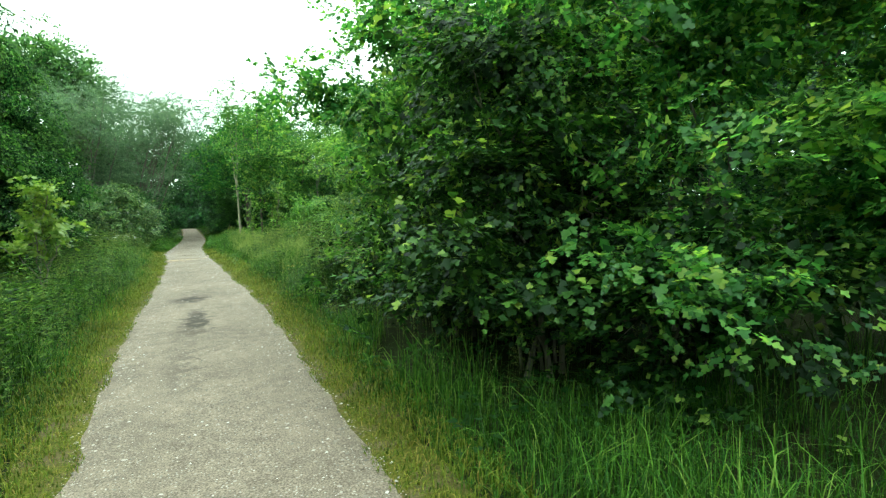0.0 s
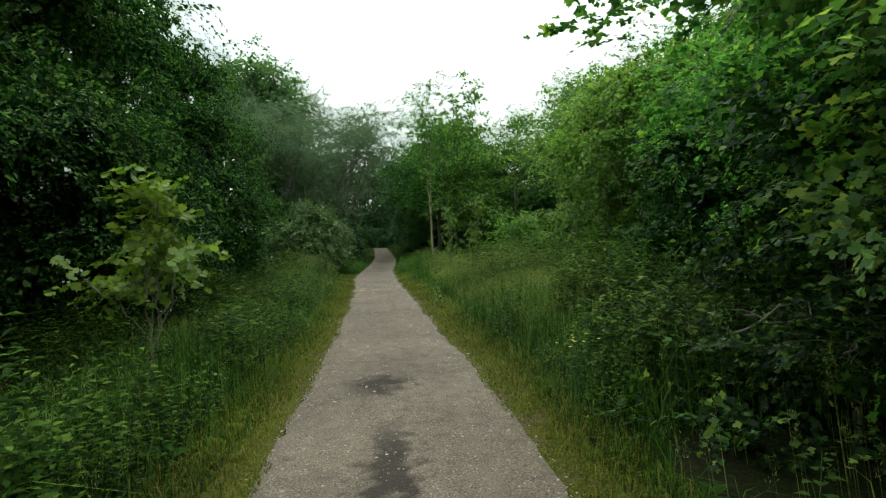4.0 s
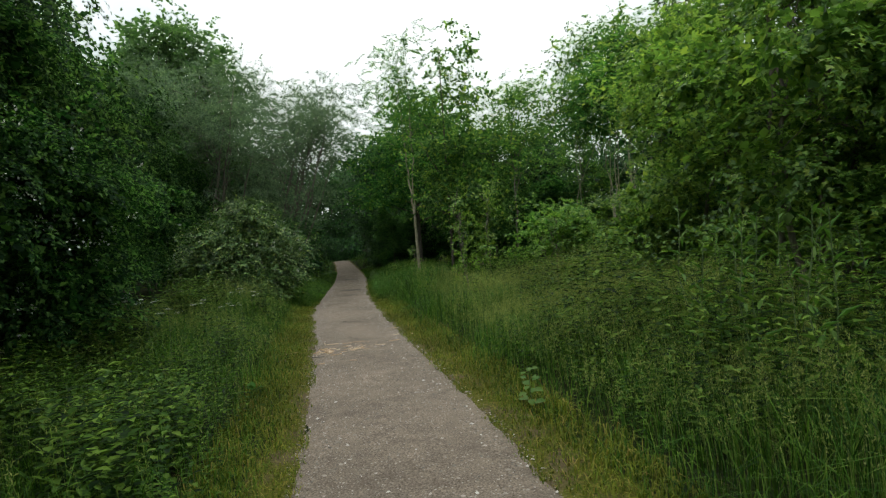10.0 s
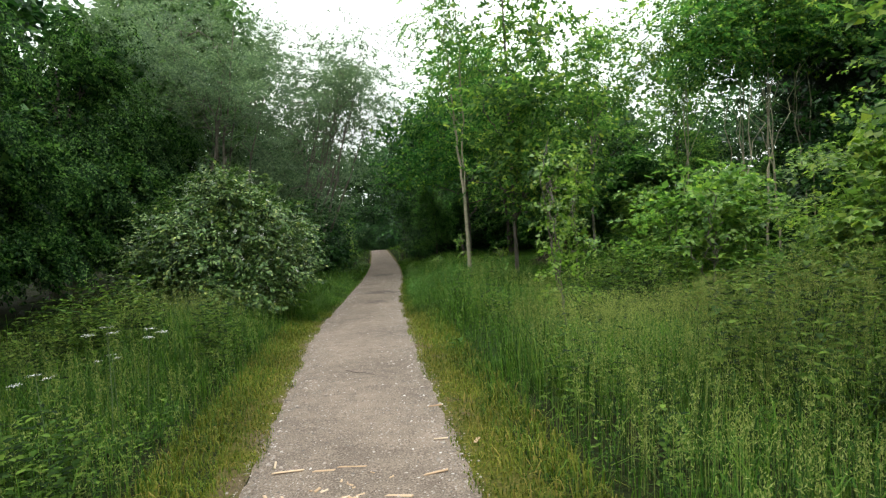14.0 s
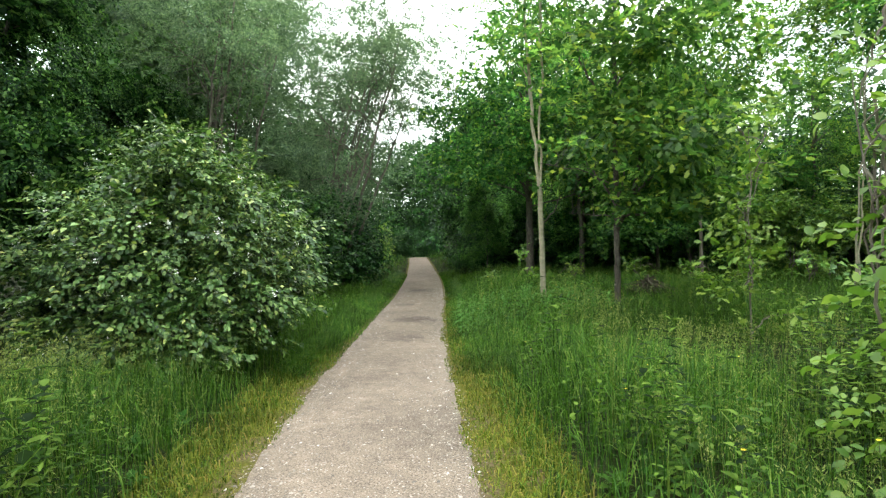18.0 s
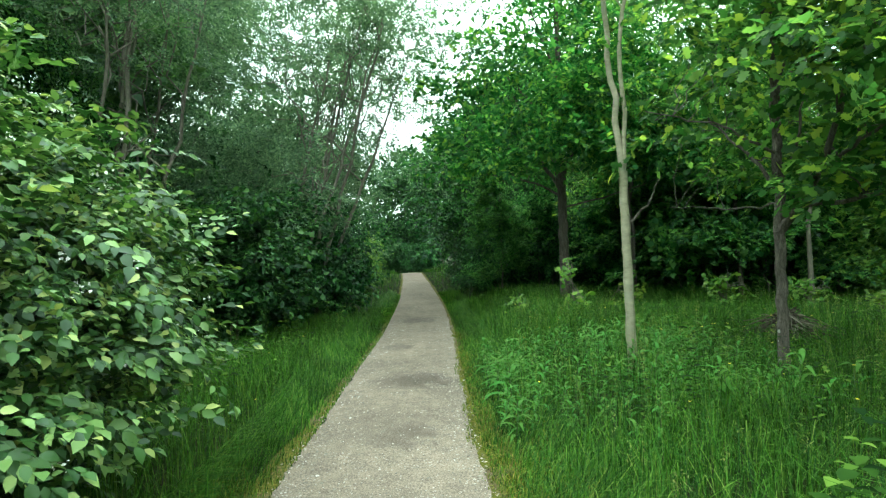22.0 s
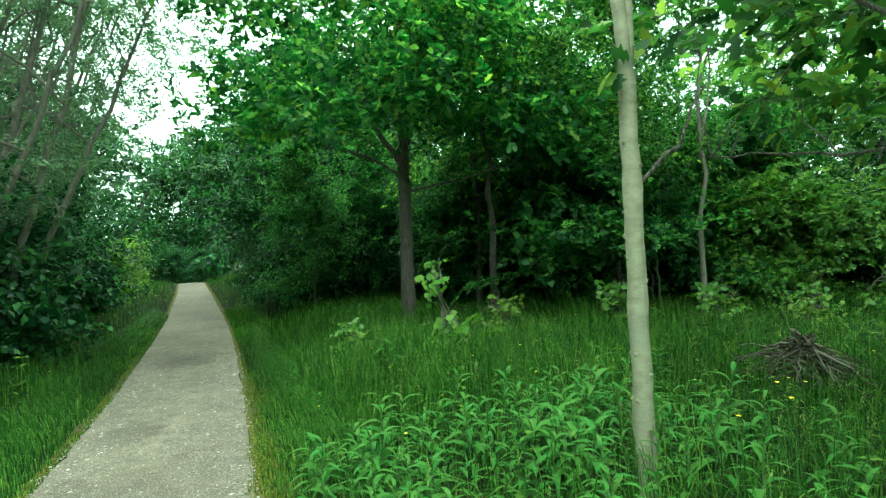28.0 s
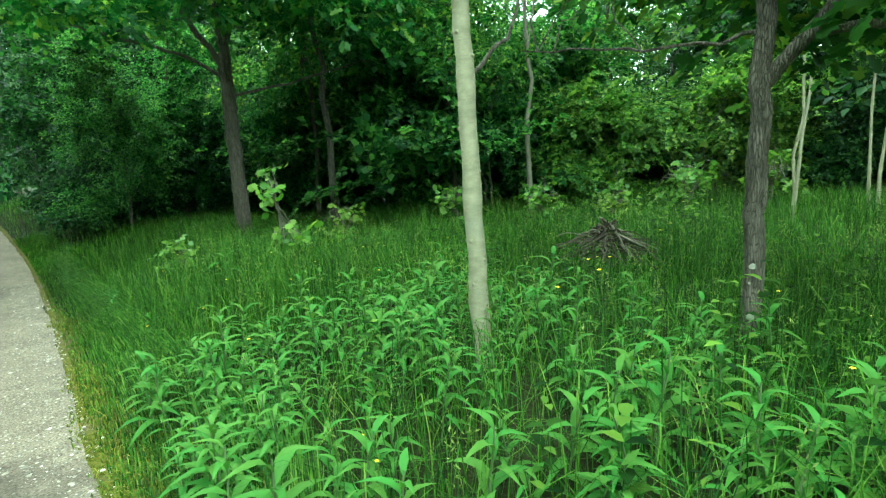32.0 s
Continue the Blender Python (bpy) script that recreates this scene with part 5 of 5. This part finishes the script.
def pole_tree(x, y, h, r0, label, seed, mat, stems=None):
    m = spin(x, y, float(height(x, y)))
    return tree("birch_tree", label, "tree", m, [(0, 0, h * 0.82, 1.7, 1.7, h * 0.15), (0.3, 0, h * 0.98, 1.0, 1.0, h * 0.12), (-0.6, 0.4, h * 0.7, 1.2, 1.2, h * 0.08), (0.9, -0.4, h * 0.74, 1.1, 1.1, h * 0.08)], OAK, mat, EDGE_SPRAY, 520, ((0.15, 0, h), r0), seed, 7,
                low=2.0, shell=0.9, twigs=1, wander=0.02, core=False, group="slender birches in the clearing", stems=stems)


pole_tree(5.5, 33.7, 7.2, 0.045, "thin grey birch with dead twigs low on its stem", 141, TWIG)
pole = pole_tree(6.85, 30.4, 7.6, 0.021, "slender pale birch with two stems and leaves high up", 142, PALE, [(0, 0), (0.09, 0.03)])
for x, y, a, s in ((7.2, 28.3, 40, 0.9), (8.1, 29.8, 100, 1.05), (8.5, 28.8, 200, 1.0), (7.8, 28.4, 10, 0.95), (9.4, 28.9, 130, 1.0)):
    copy_thing(pole, spin(x, y, float(height(x, y)), a, s))

# ---- meadow: tall grass, mown verge, seed heads ----


def blades(x, y, h, w, seed, bend=0.95, short=False):
    """Curved blades of grass, five faces each, or three for short ones."""
    r = np.random.default_rng(seed)
    n = len(x)
    a = r.random(n) * 6.283
    lean = np.stack([np.cos(a), np.sin(a)], 1) * (h * bend * r.random(n) ** 1.3)[:, None]
    b = a + 1.571 + r.normal(0, 0.5, n)
    sd = np.stack([np.cos(b), np.sin(b), np.zeros(n)], 1) * (w * 0.5)[:, None]
    base = np.stack([x, y, height(x, y) - 0.01], 1)
    top = r.uniform(0.7, 1.08, n)

    def at(f, z):
        return base + np.stack([lean[:, 0] * f, lean[:, 1] * f, h * z], 1)

    m1, m2, tip = at(0.12, 0.44), at(0.5, 0.44 + 0.62 * (top - 0.44)), at(1.25, top - 0.22 * bend)
    if short:
        V = np.stack([base - sd, base + sd, m2 + sd * 0.9, m2 - sd * 0.9, tip], 1).reshape(-1, 3)
        k = np.arange(n)[:, None] * 5
        return V, np.stack([k + [0, 1, 2], k + [0, 2, 3], k + [3, 2, 4]], 1).reshape(-1, 3)
    V = np.stack([base - sd, base + sd, m1 + sd, m1 - sd, m2 + sd * 0.75, m2 - sd * 0.75, tip], 1).reshape(-1, 3)
    k = np.arange(n)[:, None] * 7
    F = np.stack([k + [0, 1, 2], k + [0, 2, 3], k + [3, 2, 4], k + [3, 4, 5], k + [5, 4, 6]], 1).reshape(-1, 3)
    return V, F


def strewn(n, y0, y1, d0, d1, seed, power=1.0, side=0):
    """Places beside the path at d0 to d1 metres from its edges."""
    r = np.random.default_rng(seed)
    y = r.uniform(y0, y1, n)
    d = d0 + (d1 - d0) * r.random(n) ** power
    s = np.where(r.random(n) < 0.5, -1, 1) if side == 0 else np.full(n, side)
    x = np.where(s < 0, left_edge(y) - d, right_edge(y) + d)
    return x, y, d


def lush(x, y, d):
    """How tall the grass stands, by place."""
    patch = 0.5 + 0.5 * np.sin(x * 1.3 + 0.7 * y) * np.sin(y * 0.9 - 0.5 * x + 1)
    tall = 0.34 + 0.48 * patch
    tall = np.where((x < -2.2) & (y < 20), 0.8 * tall, tall)
    tall = np.where((y > 26) & (x > -1), 0.3 + 0.2 * patch, tall)
    tall = np.where((y > 27) & (x < -2), 0.34 + 0.2 * patch, tall)
    return tall * np.where(y > 26, np.clip((d + 0.1) / 0.8, 0.2, 1), np.clip((d - 0.22) / 0.75, 0.12, 1))


def herby(x, y):
    """Patches in which leafy herbs crowd out the grass."""
    return np.sin(1.3 * x + 0.9 * y) * np.sin(0.8 * y - 1.5 * x + 2) > 0.1


GP = []
x, y, d = strewn(42000, 26, 44, -0.03, 0.62, 209, 1.3)
x, d = np.where(x > -1.6, x + 0.07, x), np.where(x > -1.6, d + 0.03, d)
r = np.random.default_rng(259)
GP.append(blades(x, y, (0.04 + 0.42 * np.clip(d, 0, 0.5)) * r.uniform(0.5, 1.4, len(x)), r.uniform(0.003, 0.007, len(x)), 209, 1.2))
for n, y0, y1, d0, d1, sd, side, pw in ((125000, 1, 37, 0.12, 2.6, 201, 0, 1), (26000, 1, 38, 2.4, 6.0, 202, 0, 1), (9000, 37, 66, 0.1, 4.0, 203, 0, 1), (32000, 26.5, 33.5, 0.1, 4.6, 204, 1, 1), (5000, 22, 33, 4.0, 9.0, 205, 1, 1), (30000, 27, 37.5, 4.4, 11.5, 208, 1, 1), (16000, 33, 39.5, 0.5, 5.0, 210, 1, 1),
                                       (12000, 1, 8, 0.1, 2.4, 206, 0, 1), (6000, 18, 26, 0.1, 3.0, 207, 0, 1)):
    x, y, d = strewn(n, y0, y1, d0, d1, sd, pw, side)
    r = np.random.default_rng(sd + 50)
    # blades stand in tufts
    x, y = x + 0.10 * np.sin(37 * x + 11 * y), y + 0.10 * np.sin(29 * y - 17 * x)
    d = off_path(x, y)
    keep = d > np.where(x > -1.5, np.interp(y, [24, 28, 36], [0.28, 0.22, 0.1]), np.interp(y, [24, 28], [0.2, 0.1])) + 0.1 * np.sin(3.1 * y + x) * np.sin(1.3 * y)
    # few blades among the broad-leaved herbs
    keep &= ~((y > 27.9) & (y < 31.2) & (d > 0.3) & (d < 2.6) & (x > -1) & (r.random(len(x)) < 0.65))
    # grass left out below the overhanging maples: dark soil in place of deep shade
    keep &= ~((x > 0) & (y > 3.0) & (y < 8.3) & (d > 0.8 + 0.25 * np.sin(2.3 * y)))
    keep &= ~(herby(x, y) & (y < 27) & (d > 0.45) & (r.random(len(x)) < 0.55))
    x, y, d = x[keep], y[keep], d[keep]
    h = lush(x, y, d) * r.uniform(0.4, 1.35, len(x))
    GP.append(blades(x, y, h, r.uniform(0.0028, 0.008, len(x)) * np.where(y > 37, 1.7, np.where(y > 26, 0.75, 1.0)), sd, 1.15))
tagged(new("meadow_grass", mesh_np("meadow_grass", *join(GP), GRASS)), "tall fresh green meadow grass on both sides", "grass", kind="stuff")

x, y, d = strewn(125000, 0.5, 40, -0.07, 0.6, 211, 1.1)
x2, y2, d2 = strewn(9000, 40, 64, -0.05, 0.6, 212, 1.2)
x, y, d = np.concatenate([x, x2]), np.concatenate([y, y2]), np.concatenate([d, d2])
wav = 0.06 * np.sin(y * 2.7 + x) + 0.05 * np.sin(y * 7.1)
ok = (y < np.where(x > -1.5, 33, 27.5) + 1.5 * np.sin(7 * x + 3 * y)) & (d + wav > -0.01 - 0.05 * (np.sin(91 * x + 57 * y) > 0.7))
x, y, d = x[ok], y[ok], d[ok]
r = np.random.default_rng(213)
tagged(new("verge_grass", mesh_np("verge_grass", *blades(x, y, (0.034 + 0.15 * np.clip(d, 0, 0.6)) * r.uniform(0.6, 1.5, len(x)), r.uniform(0.004, 0.008, len(x)), 214, 1.2, True), SHORT)),
       "short trampled yellow-green grass along the path edge", "grass", kind="stuff")


def seed_heads(x, y, h, seed):
    """Thin culms that carry open feathery heads."""
    r = np.random.default_rng(seed)
    n = len(x)
    a = r.random(n) * 6.283
    lean = np.stack([np.cos(a), np.sin(a), np.zeros(n)], 1) * (0.12 * h)[:, None]
    base = np.stack([x, y, height(x, y)], 1)
    top = base + lean + np.stack([np.zeros(n), np.zeros(n), h], 1)
    w = np.array([0.0012, 0, 0])
    V1 = np.stack([base - w, base + w, top], 1).reshape(-1, 3)
    F1 = np.arange(n * 3).reshape(-1, 3)
    m = 18
    q = np.repeat(top, m, 0) - np.stack([np.zeros(n * m), np.zeros(n * m), r.random(n * m) * np.repeat(h, m) * 0.3], 1) + r.normal(0, 0.012, (n * m, 3)) * [1, 1, 0]
    V, F = leaf("kite", 0.28)
    d = unit(r.normal(0, 0.5, (n * m, 3)) + [0, 0, 0.8])
    V2, F2 = scatter(V, F, frames(d, r.normal(size=(n * m, 3)), r.uniform(0.01, 0.024, n * m)), q)
    return join([(V1, F1), (V2, F2)])


SH = []
for n, y0, y1, d0, d1, sd, side in ((4600, 11, 21.5, 0.7, 3.4, 221, 1), (1000, 19, 27, 0.6, 3.2, 225, -1), (900, 19, 26, 0.9, 3.6, 226, 1), (1300, 5, 24, 0.5, 3.0, 222, -1), (400, 3, 13, 0.5, 2.4, 223, 1), (260, 26, 33, 0.6, 5, 224, 1)):
    x, y, d = strewn(n, y0, y1, d0, d1, sd, 1.0, side)
    r = np.random.default_rng(sd)
    SH.append(seed_heads(x, y, lush(x, y, d) * r.uniform(1.05, 1.45, n), sd))
tagged(new("grass_seed_heads", mesh_np("grass_seed_heads", *join(SH), SEED)), "feathery pale grass heads above the meadow", "grass", kind="stuff")

# ---- herbs in the meadow ----


def herb(seed, h=0.7, pairs=8, size=0.09, w=0.45, kind="kite", rise=0.25):
    """An upright herb with opposite leaves: leaves and stem as arrays."""
    r = np.random.default_rng(seed)
    V, F = leaf(kind, w)
    z = np.repeat(np.linspace(0.12, 1, pairs), 2) * h
    a = np.arange(pairs * 2) * 3.1416 + np.repeat(np.arange(pairs) * 1.571 + r.uniform(0, 0.6, pairs), 2)
    d = np.stack([np.cos(a), np.sin(a), np.full(len(a), rise) + r.normal(0, 0.15, len(a))], 1)
    s = size * (1.1 - 0.35 * z / h) * r.uniform(0.8, 1.2, len(a))
    pos = np.stack([0.03 * np.sin(z * 3), 0.02 * np.cos(z * 4), z], 1)
    return scatter(V, F, frames(d, np.tile([0, 0, 1.0], (len(a), 1)), s), pos)


HERBS = [herb(s, 0.72, 9, 0.085, 0.55, "oval") for s in (301, 302)] + [herb(303, 0.55, 7, 0.1, 0.65, "oval"), herb(304, 0.85, 11, 0.085, 0.35)]
HP = []
for n, y0, y1, d0, d1, sd, side in ((7000, 2.5, 16, 0.45, 4.4, 311, -1), (4600, 15, 25, 0.6, 4.4, 312, -1), (3100, 8.6, 14, 0.45, 3.4, 313, 1), (2900, 14, 26, 0.6, 4.0, 314, 1), (400, 29, 46, 0.6, 2.2, 315, -1), (300, 27, 34, 0.9, 6, 316, 1)):
    x, y, d = strewn(n, y0, y1, d0, d1, sd, 0.8, side)
    r = np.random.default_rng(sd)
    ok = herby(x, y) | (r.random(n) < 0.28)
    x, y, d = x[ok], y[ok], d[ok]
    for k, (V, F) in enumerate(HERBS):
        s = np.arange(len(x)) % 4 == k
        a, sc = r.random(s.sum()) * 6.283, r.uniform(0.6, 1.2, s.sum()) * np.clip(lush(x[s], y[s], d[s]) / 0.55, 0.5, 1.25)
        c, q, o = np.cos(a) * sc, np.sin(a) * sc, np.zeros(len(a))
        M = np.stack([np.stack([c, -q, o + 0.12 * sc], 1), np.stack([q, c, o], 1), np.stack([o, o, sc], 1)], 1)
        HP.append(scatter(V, F, M, np.stack([x[s], y[s], height(x[s], y[s])], 1)))
tagged(new("meadow_herbs", mesh_np("meadow_herbs", *join(HP), HERB)), "nettles and other leafy herbs among the grass", "herbs", kind="stuff")


def plant(name, label, leaves, h, size, w, kind, mat, seed, rise=0.5, stem_r=0.005, droop=0.0, spread=0.0):
    """A single herb: its stem and every leaf a part of its own."""
    r = np.random.default_rng(seed)
    ob = root(name, Matrix(), label, "plant", name + "s by the path")
    q, wd = bough((0, 0, -0.03), (0.04, 0.02, h), stem_r, stem_r * 0.4, seed, 0, 6, 0.04)
    part("stem", mesh_np("stem", *tube(q, wd, 5), STEM, True), ob)
    V, F = leaf(kind, w)
    me = mesh_np("leaf", V, F, mat, True)
    for k in range(leaves):
        f = (k + 0.6) / leaves
        a = k * 2.4 + r.uniform(-0.3, 0.3)
        d = np.array([[math.cos(a), math.sin(a), rise * (0.3 + f) + r.normal(0, 0.12) - droop]])
        sc = size * (1.1 - 0.5 * f) * r.uniform(0.8, 1.2)
        M3 = frames(d, np.array([[0, 0, 1.0]]), [sc])[0]
        M = Matrix(M3.tolist()).to_4x4()
        M.translation = (0.04 * f + spread * math.cos(a), 0.02 * f + spread * math.sin(a), h * (0.12 + 0.86 * f))
        part("leaf", me, ob, m=M)
    return ob


def plant_all(first, spots, seed):
    """The plant set at the first spot, and its copies at the others."""
    r = np.random.default_rng(seed)
    for k, (x, y) in enumerate(spots):
        s = r.uniform(0.8, 1.2)
        m = Matrix.LocRotScale((x, y, float(height(x, y))), Euler((r.normal(0, 0.08), r.normal(0, 0.08), r.uniform(0, 6.283))), (s, s, s))
        if k == 0:
            first.matrix_basis = m
        else:
            copy_thing(first, m)


def spots(n, y0, y1, d0, d1, seed, side):
    x, y, _ = strewn(n, y0, y1, d0, d1, seed, 1.0, side)
    return list(zip(x.tolist(), y.tolist()))


# broad-leaved herbs in front of the ash
for s, n in ((401, 66), (402, 66), (403, 66)):
    plant_all(plant("comfrey_plant", "bright green broad-leaved herb in a dense patch", 12, 0.36, 0.155, 0.25, "lance", BROAD, s, 0.75, 0.006, 0.1), spots(n, 27.9, 31.2, 0.25, 2.7, s, 1), s)
for s, n in ((404, 14), (405, 14)):
    plant_all(plant("comfrey_plant", "bright green broad-leaved herb beside the path", 10, 0.34, 0.18, 0.24, "lance", BROAD, s, 0.75, 0.006, 0.1), spots(n, 27.4, 33.5, 0.4, 3.4, s + 9, 1), s)
# willowherb along the right-hand thicket
for s, n in ((411, 32), (412, 32)):
    plant_all(plant("willowherb_plant", "tall willowherb with narrow upward leaves", 18, 1.25, 0.16, 0.2, "kite", LUSH, s, 0.9, 0.006), spots(n, 10.2, 16.5, 1.5, 3.2, s, 1), s)
# docks and brambles near the verge
plant_all(plant("dock_plant", "broad green dock leaves close to the verge", 6, 0.12, 0.2, 0.6, "oval", HERB, 421, 0.6, 0.004), spots(16, 3, 25, 0.45, 1.1, 421, 1) + spots(16, 3, 25, 0.45, 1.2, 422, -1), 421)
plant_all(plant("bramble_shoot", "low bramble shoot with rounded green leaves", 14, 0.42, 0.1, 0.75, "oval", LUSH, 431, 0.35, 0.004, 0.1, 0.03),
          [(-1.75, 13.0), (-1.7, 12.75), (-1.85, 13.2), (-2.0, 12.9), (-1.8, 12.5), (-2.1, 12.5), (-1.95, 13.3), (1.8, 8.0), (1.7, 7.2), (-1.9, 5.6), (-2.1, 6.6), (-1.9, 7.3), (-2.0, 8.4), (-2.3, 9.0), (-1.9, 12.6), (-2.2, 13.4), (-2.35, 14.0), (-2.5, 14.8), (-2.1, 14.4), (-2.6, 13.7), (-1.95, 13.9), (-2.2, 15.3), (-2.06, 9.1), (-1.93, 7.1), (-2.8, 14.3), (0.35, 15.4), (1.4, 16.9),
           (2.6, 21.0), (1.9, 20.2), (1.2, 23.6), (1.5, 24.6), (0.6, 25.6)], 431)

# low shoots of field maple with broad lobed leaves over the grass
plant_all(plant("maple_shoot", "low maple shoot with broad lobed leaves over the grass", 12, 0.3, 0.075, 0.9, "maple", MAPLE_SHADED, 435, 0.25, 0.004, 0.1, 0.16),
          [(1.55, 2.75), (1.75, 3.0), (2.0, 2.7), (1.75, 6.4), (1.5, 6.6), (2.2, 3.0), (2.45, 2.75), (2.7, 2.95), (2.55, 2.4), (2.95, 2.6), (2.3, 4.3), (2.2, 6.2)], 435)
# buttercups
PET, PETF = leaf("kite", 0.85)
bf = scatter(PET, PETF, frames(np.array([[math.cos(q * 1.257), math.sin(q * 1.257), 0.35] for q in range(5)]), np.tile([0, 0, 1.0], (5, 1)), np.full(5, 0.014)), np.zeros((5, 3)))
cup = root("buttercup", Matrix(), "yellow buttercup in flower on a thin stem", "flower", "buttercups in the grass")
part("stem", mesh_np("stem", *tube([(0, 0, 0), (0.01, 0, 0.24), (0.02, 0.01, 0.46)], [0.002, 0.0016, 0.0012], 4), STEM, True), cup)
part("petals", mesh_np("petals", *bf, YELLOW), cup, "five glossy yellow petals", Matrix.Translation((0.02, 0.01, 0.46)))
cup_spots = spots(60, 27.0, 34.0, 0.5, 4.2, 441, 1) + spots(46, 30.5, 33.5, 5, 10, 444, 1) + spots(34, 20.5, 26, 0.5, 3.2, 442, 1) + spots(10, 28, 36, 0.4, 1.2, 443, -1) + [(-1.6, 5.0), (-1.7, 5.2)]
plant_all(cup, cup_spots, 441)
# a tall clump of them at the right-hand verge
for k, (x, y) in enumerate(((1.0, 8.85), (1.08, 8.95), (1.14, 8.8), (1.2, 9.0), (0.95, 9.05), (1.1, 9.15), (1.25, 8.85), (1.04, 8.7), (1.16, 9.2))):
    copy_thing(cup, spin(x, y, gz1(y), 70 * k, 1.35 + 0.06 * (k % 4)))

# white umbels of cow parsley
um = root("cow_parsley", Matrix(), "cow parsley with flat white flower heads", "flower", "cow parsley in the meadow")
part("stem", mesh_np("stem", *tube([(0, 0, 0), (0.02, 0, 0.4), (0.03, 0.02, 0.85)], [0.005, 0.004, 0.003], 5), STEM, True), um)
r = np.random.default_rng(451)
for q in ((0, 0, 0), (0.1, 0.03, -0.05), (-0.07, 0.08, -0.04)):
    up_ = np.stack([0.03 + q[0] + r.normal(0, 0.022, 34), 0.02 + q[1] + r.normal(0, 0.022, 34), 0.86 + q[2] + r.normal(0, 0.004, 34)], 1)
    part("flower_head", mesh_np("flower_head", *scatter(PET, PETF, frames(r.normal(size=(34, 3)) * [1, 1, 0.2], np.tile([0, 0, 1.0], (34, 1)), np.full(34, 0.011)), up_), PETAL), um, "flat white umbel")
plant_all(um, spots(8, 17.5, 20.5, 0.9, 2.2, 452, -1), 451)

# ---- brush pile, wood chips, stick ----
pile = root("brush_pile", spin(3.0, 30.45, float(height(3.0, 30.45)) - 0.03, 0, 0.62, 0.95), "low heap of dead grey-brown sticks in the grass", "brush pile")
r = np.random.default_rng(461)
for k in range(125):
    a, ln = r.uniform(0, 6.283), r.uniform(0.45, 0.95)
    c = r.normal(0, 0.12, 2)
    hgt = 0.38 * max(0.15, 1 - np.hypot(*c) * 2.2) + r.uniform(-0.05, 0.05)
    s = r.uniform(0.15, 0.75)
    p0 = np.array([c[0], c[1], hgt + 0.12])
    p1 = p0 + np.array([math.cos(a) * ln * 0.85, math.sin(a) * ln * 0.85, -hgt * s - 0.02])
    q, w = bough(p0 - (p1 - p0) * 0.25, p1, r.uniform(0.007, 0.016), 0.005, 470 + k, 0.03, 6, 0.08)
    part("stick", mesh_np("stick", *tube(q, w, 6), DEADWOOD, True), pile)

chip_mesh = mesh_np("wood_chip", np.array([(-1, -0.3, 0), (0.9, -0.36, 0), (1, 0.2, 0.05), (-0.8, 0.34, 0), (-0.95, -0.28, 0.2), (0.85, -0.3, 0.16), (0.92, 0.16, 0.24), (-0.75, 0.3, 0.18)]),
                     np.array([(0, 3, 2, 1), (4, 5, 6, 7), (0, 1, 5, 4), (1, 2, 6, 5), (2, 3, 7, 6), (3, 0, 4, 7)]), CHIPS)
r = np.random.default_rng(481)
bv = [(-0.5 + 0.125 * k, 0.5 * math.sin(0.5 * s), 0.35 * math.cos(0.5 * s) - 0.18 + 0.05 * math.sin(3 * k + s) + o) for o in (0.0, -0.08) for k in range(9) for s in (-2, -1, 0, 1, 2)]
bf_ = [(o + k * 5 + s, o + k * 5 + s + 1, o + (k + 1) * 5 + s + 1, o + (k + 1) * 5 + s) for o in (0, 45) for k in range(8) for s in range(4)]
bark_mesh = mesh_np("bark_piece", np.array(bv), np.array(bf_), BARK)


def chip(x, y, length, width, a):
    ob = tagged(new("wood_chip", chip_mesh), "pale split wood chip lying on the gravel path", "wood chip", "wood chips strewn on the path")
    ob.matrix_basis = Matrix.LocRotScale((x, y, gz1(y) + 0.013), Euler((0, 0, a)), (length / 2, width, 0.03))


for _ in range(34):
    chip(-1.47 + r.normal(0, 0.1), 18.78 + r.normal(0, 0.2), r.uniform(0.03, 0.12), r.uniform(0.015, 0.035), r.uniform(0, 3))
for _ in range(44):
    chip(-1.04 + r.normal(0, 0.09), 18.8 + r.normal(0, 0.14), r.uniform(0.02, 0.06), r.uniform(0.012, 0.025), r.uniform(0, 3))
for _ in range(14):
    chip(r.uniform(-1.5, -0.4), 18.7 + r.normal(0, 0.7), r.uniform(0.06, 0.2), r.uniform(0.02, 0.03), r.uniform(-0.5, 0.5))
chip(-0.25, 19.5, 0.1, 0.04, 1.2)
chip(-1.95, 18.85, 0.2, 0.05, 0.4)
chip(-1.43, 19.27, 0.2, 0.03, 0.05)

# broken pieces of bark beside the chips
for x, y, length, width, a in ((-2.0, 18.33, 0.2, 0.07, 0.8), (-1.93, 18.28, 0.14, 0.05, 2.0), (-1.55, 18.36, 0.16, 0.03, 0.3), (-1.37, 18.42, 0.08, 0.025, 1.3)):
    ob = tagged(new("bark_piece", bark_mesh), "dark curled piece of bark lying by the path", "bark", "bark pieces by the path")
    ob.matrix_basis = Matrix.LocRotScale((x, y, gz1(y) + 0.012), Euler((0.1, 0.1, a)), (length, width, width))

q, w = bough((-1.38, 21.85, 0.012), (-1.05, 21.55, 0.012), 0.004, 0.002, 491, 0.0, 8, 0.12)
q[:, 2] = ground_z(q[:, 1]) + 0.02
tagged(new("stick", mesh_np("stick", *tube(q, w, 6), DEADWOOD, True)), "thin bare stick lying on the gravel", "stick")
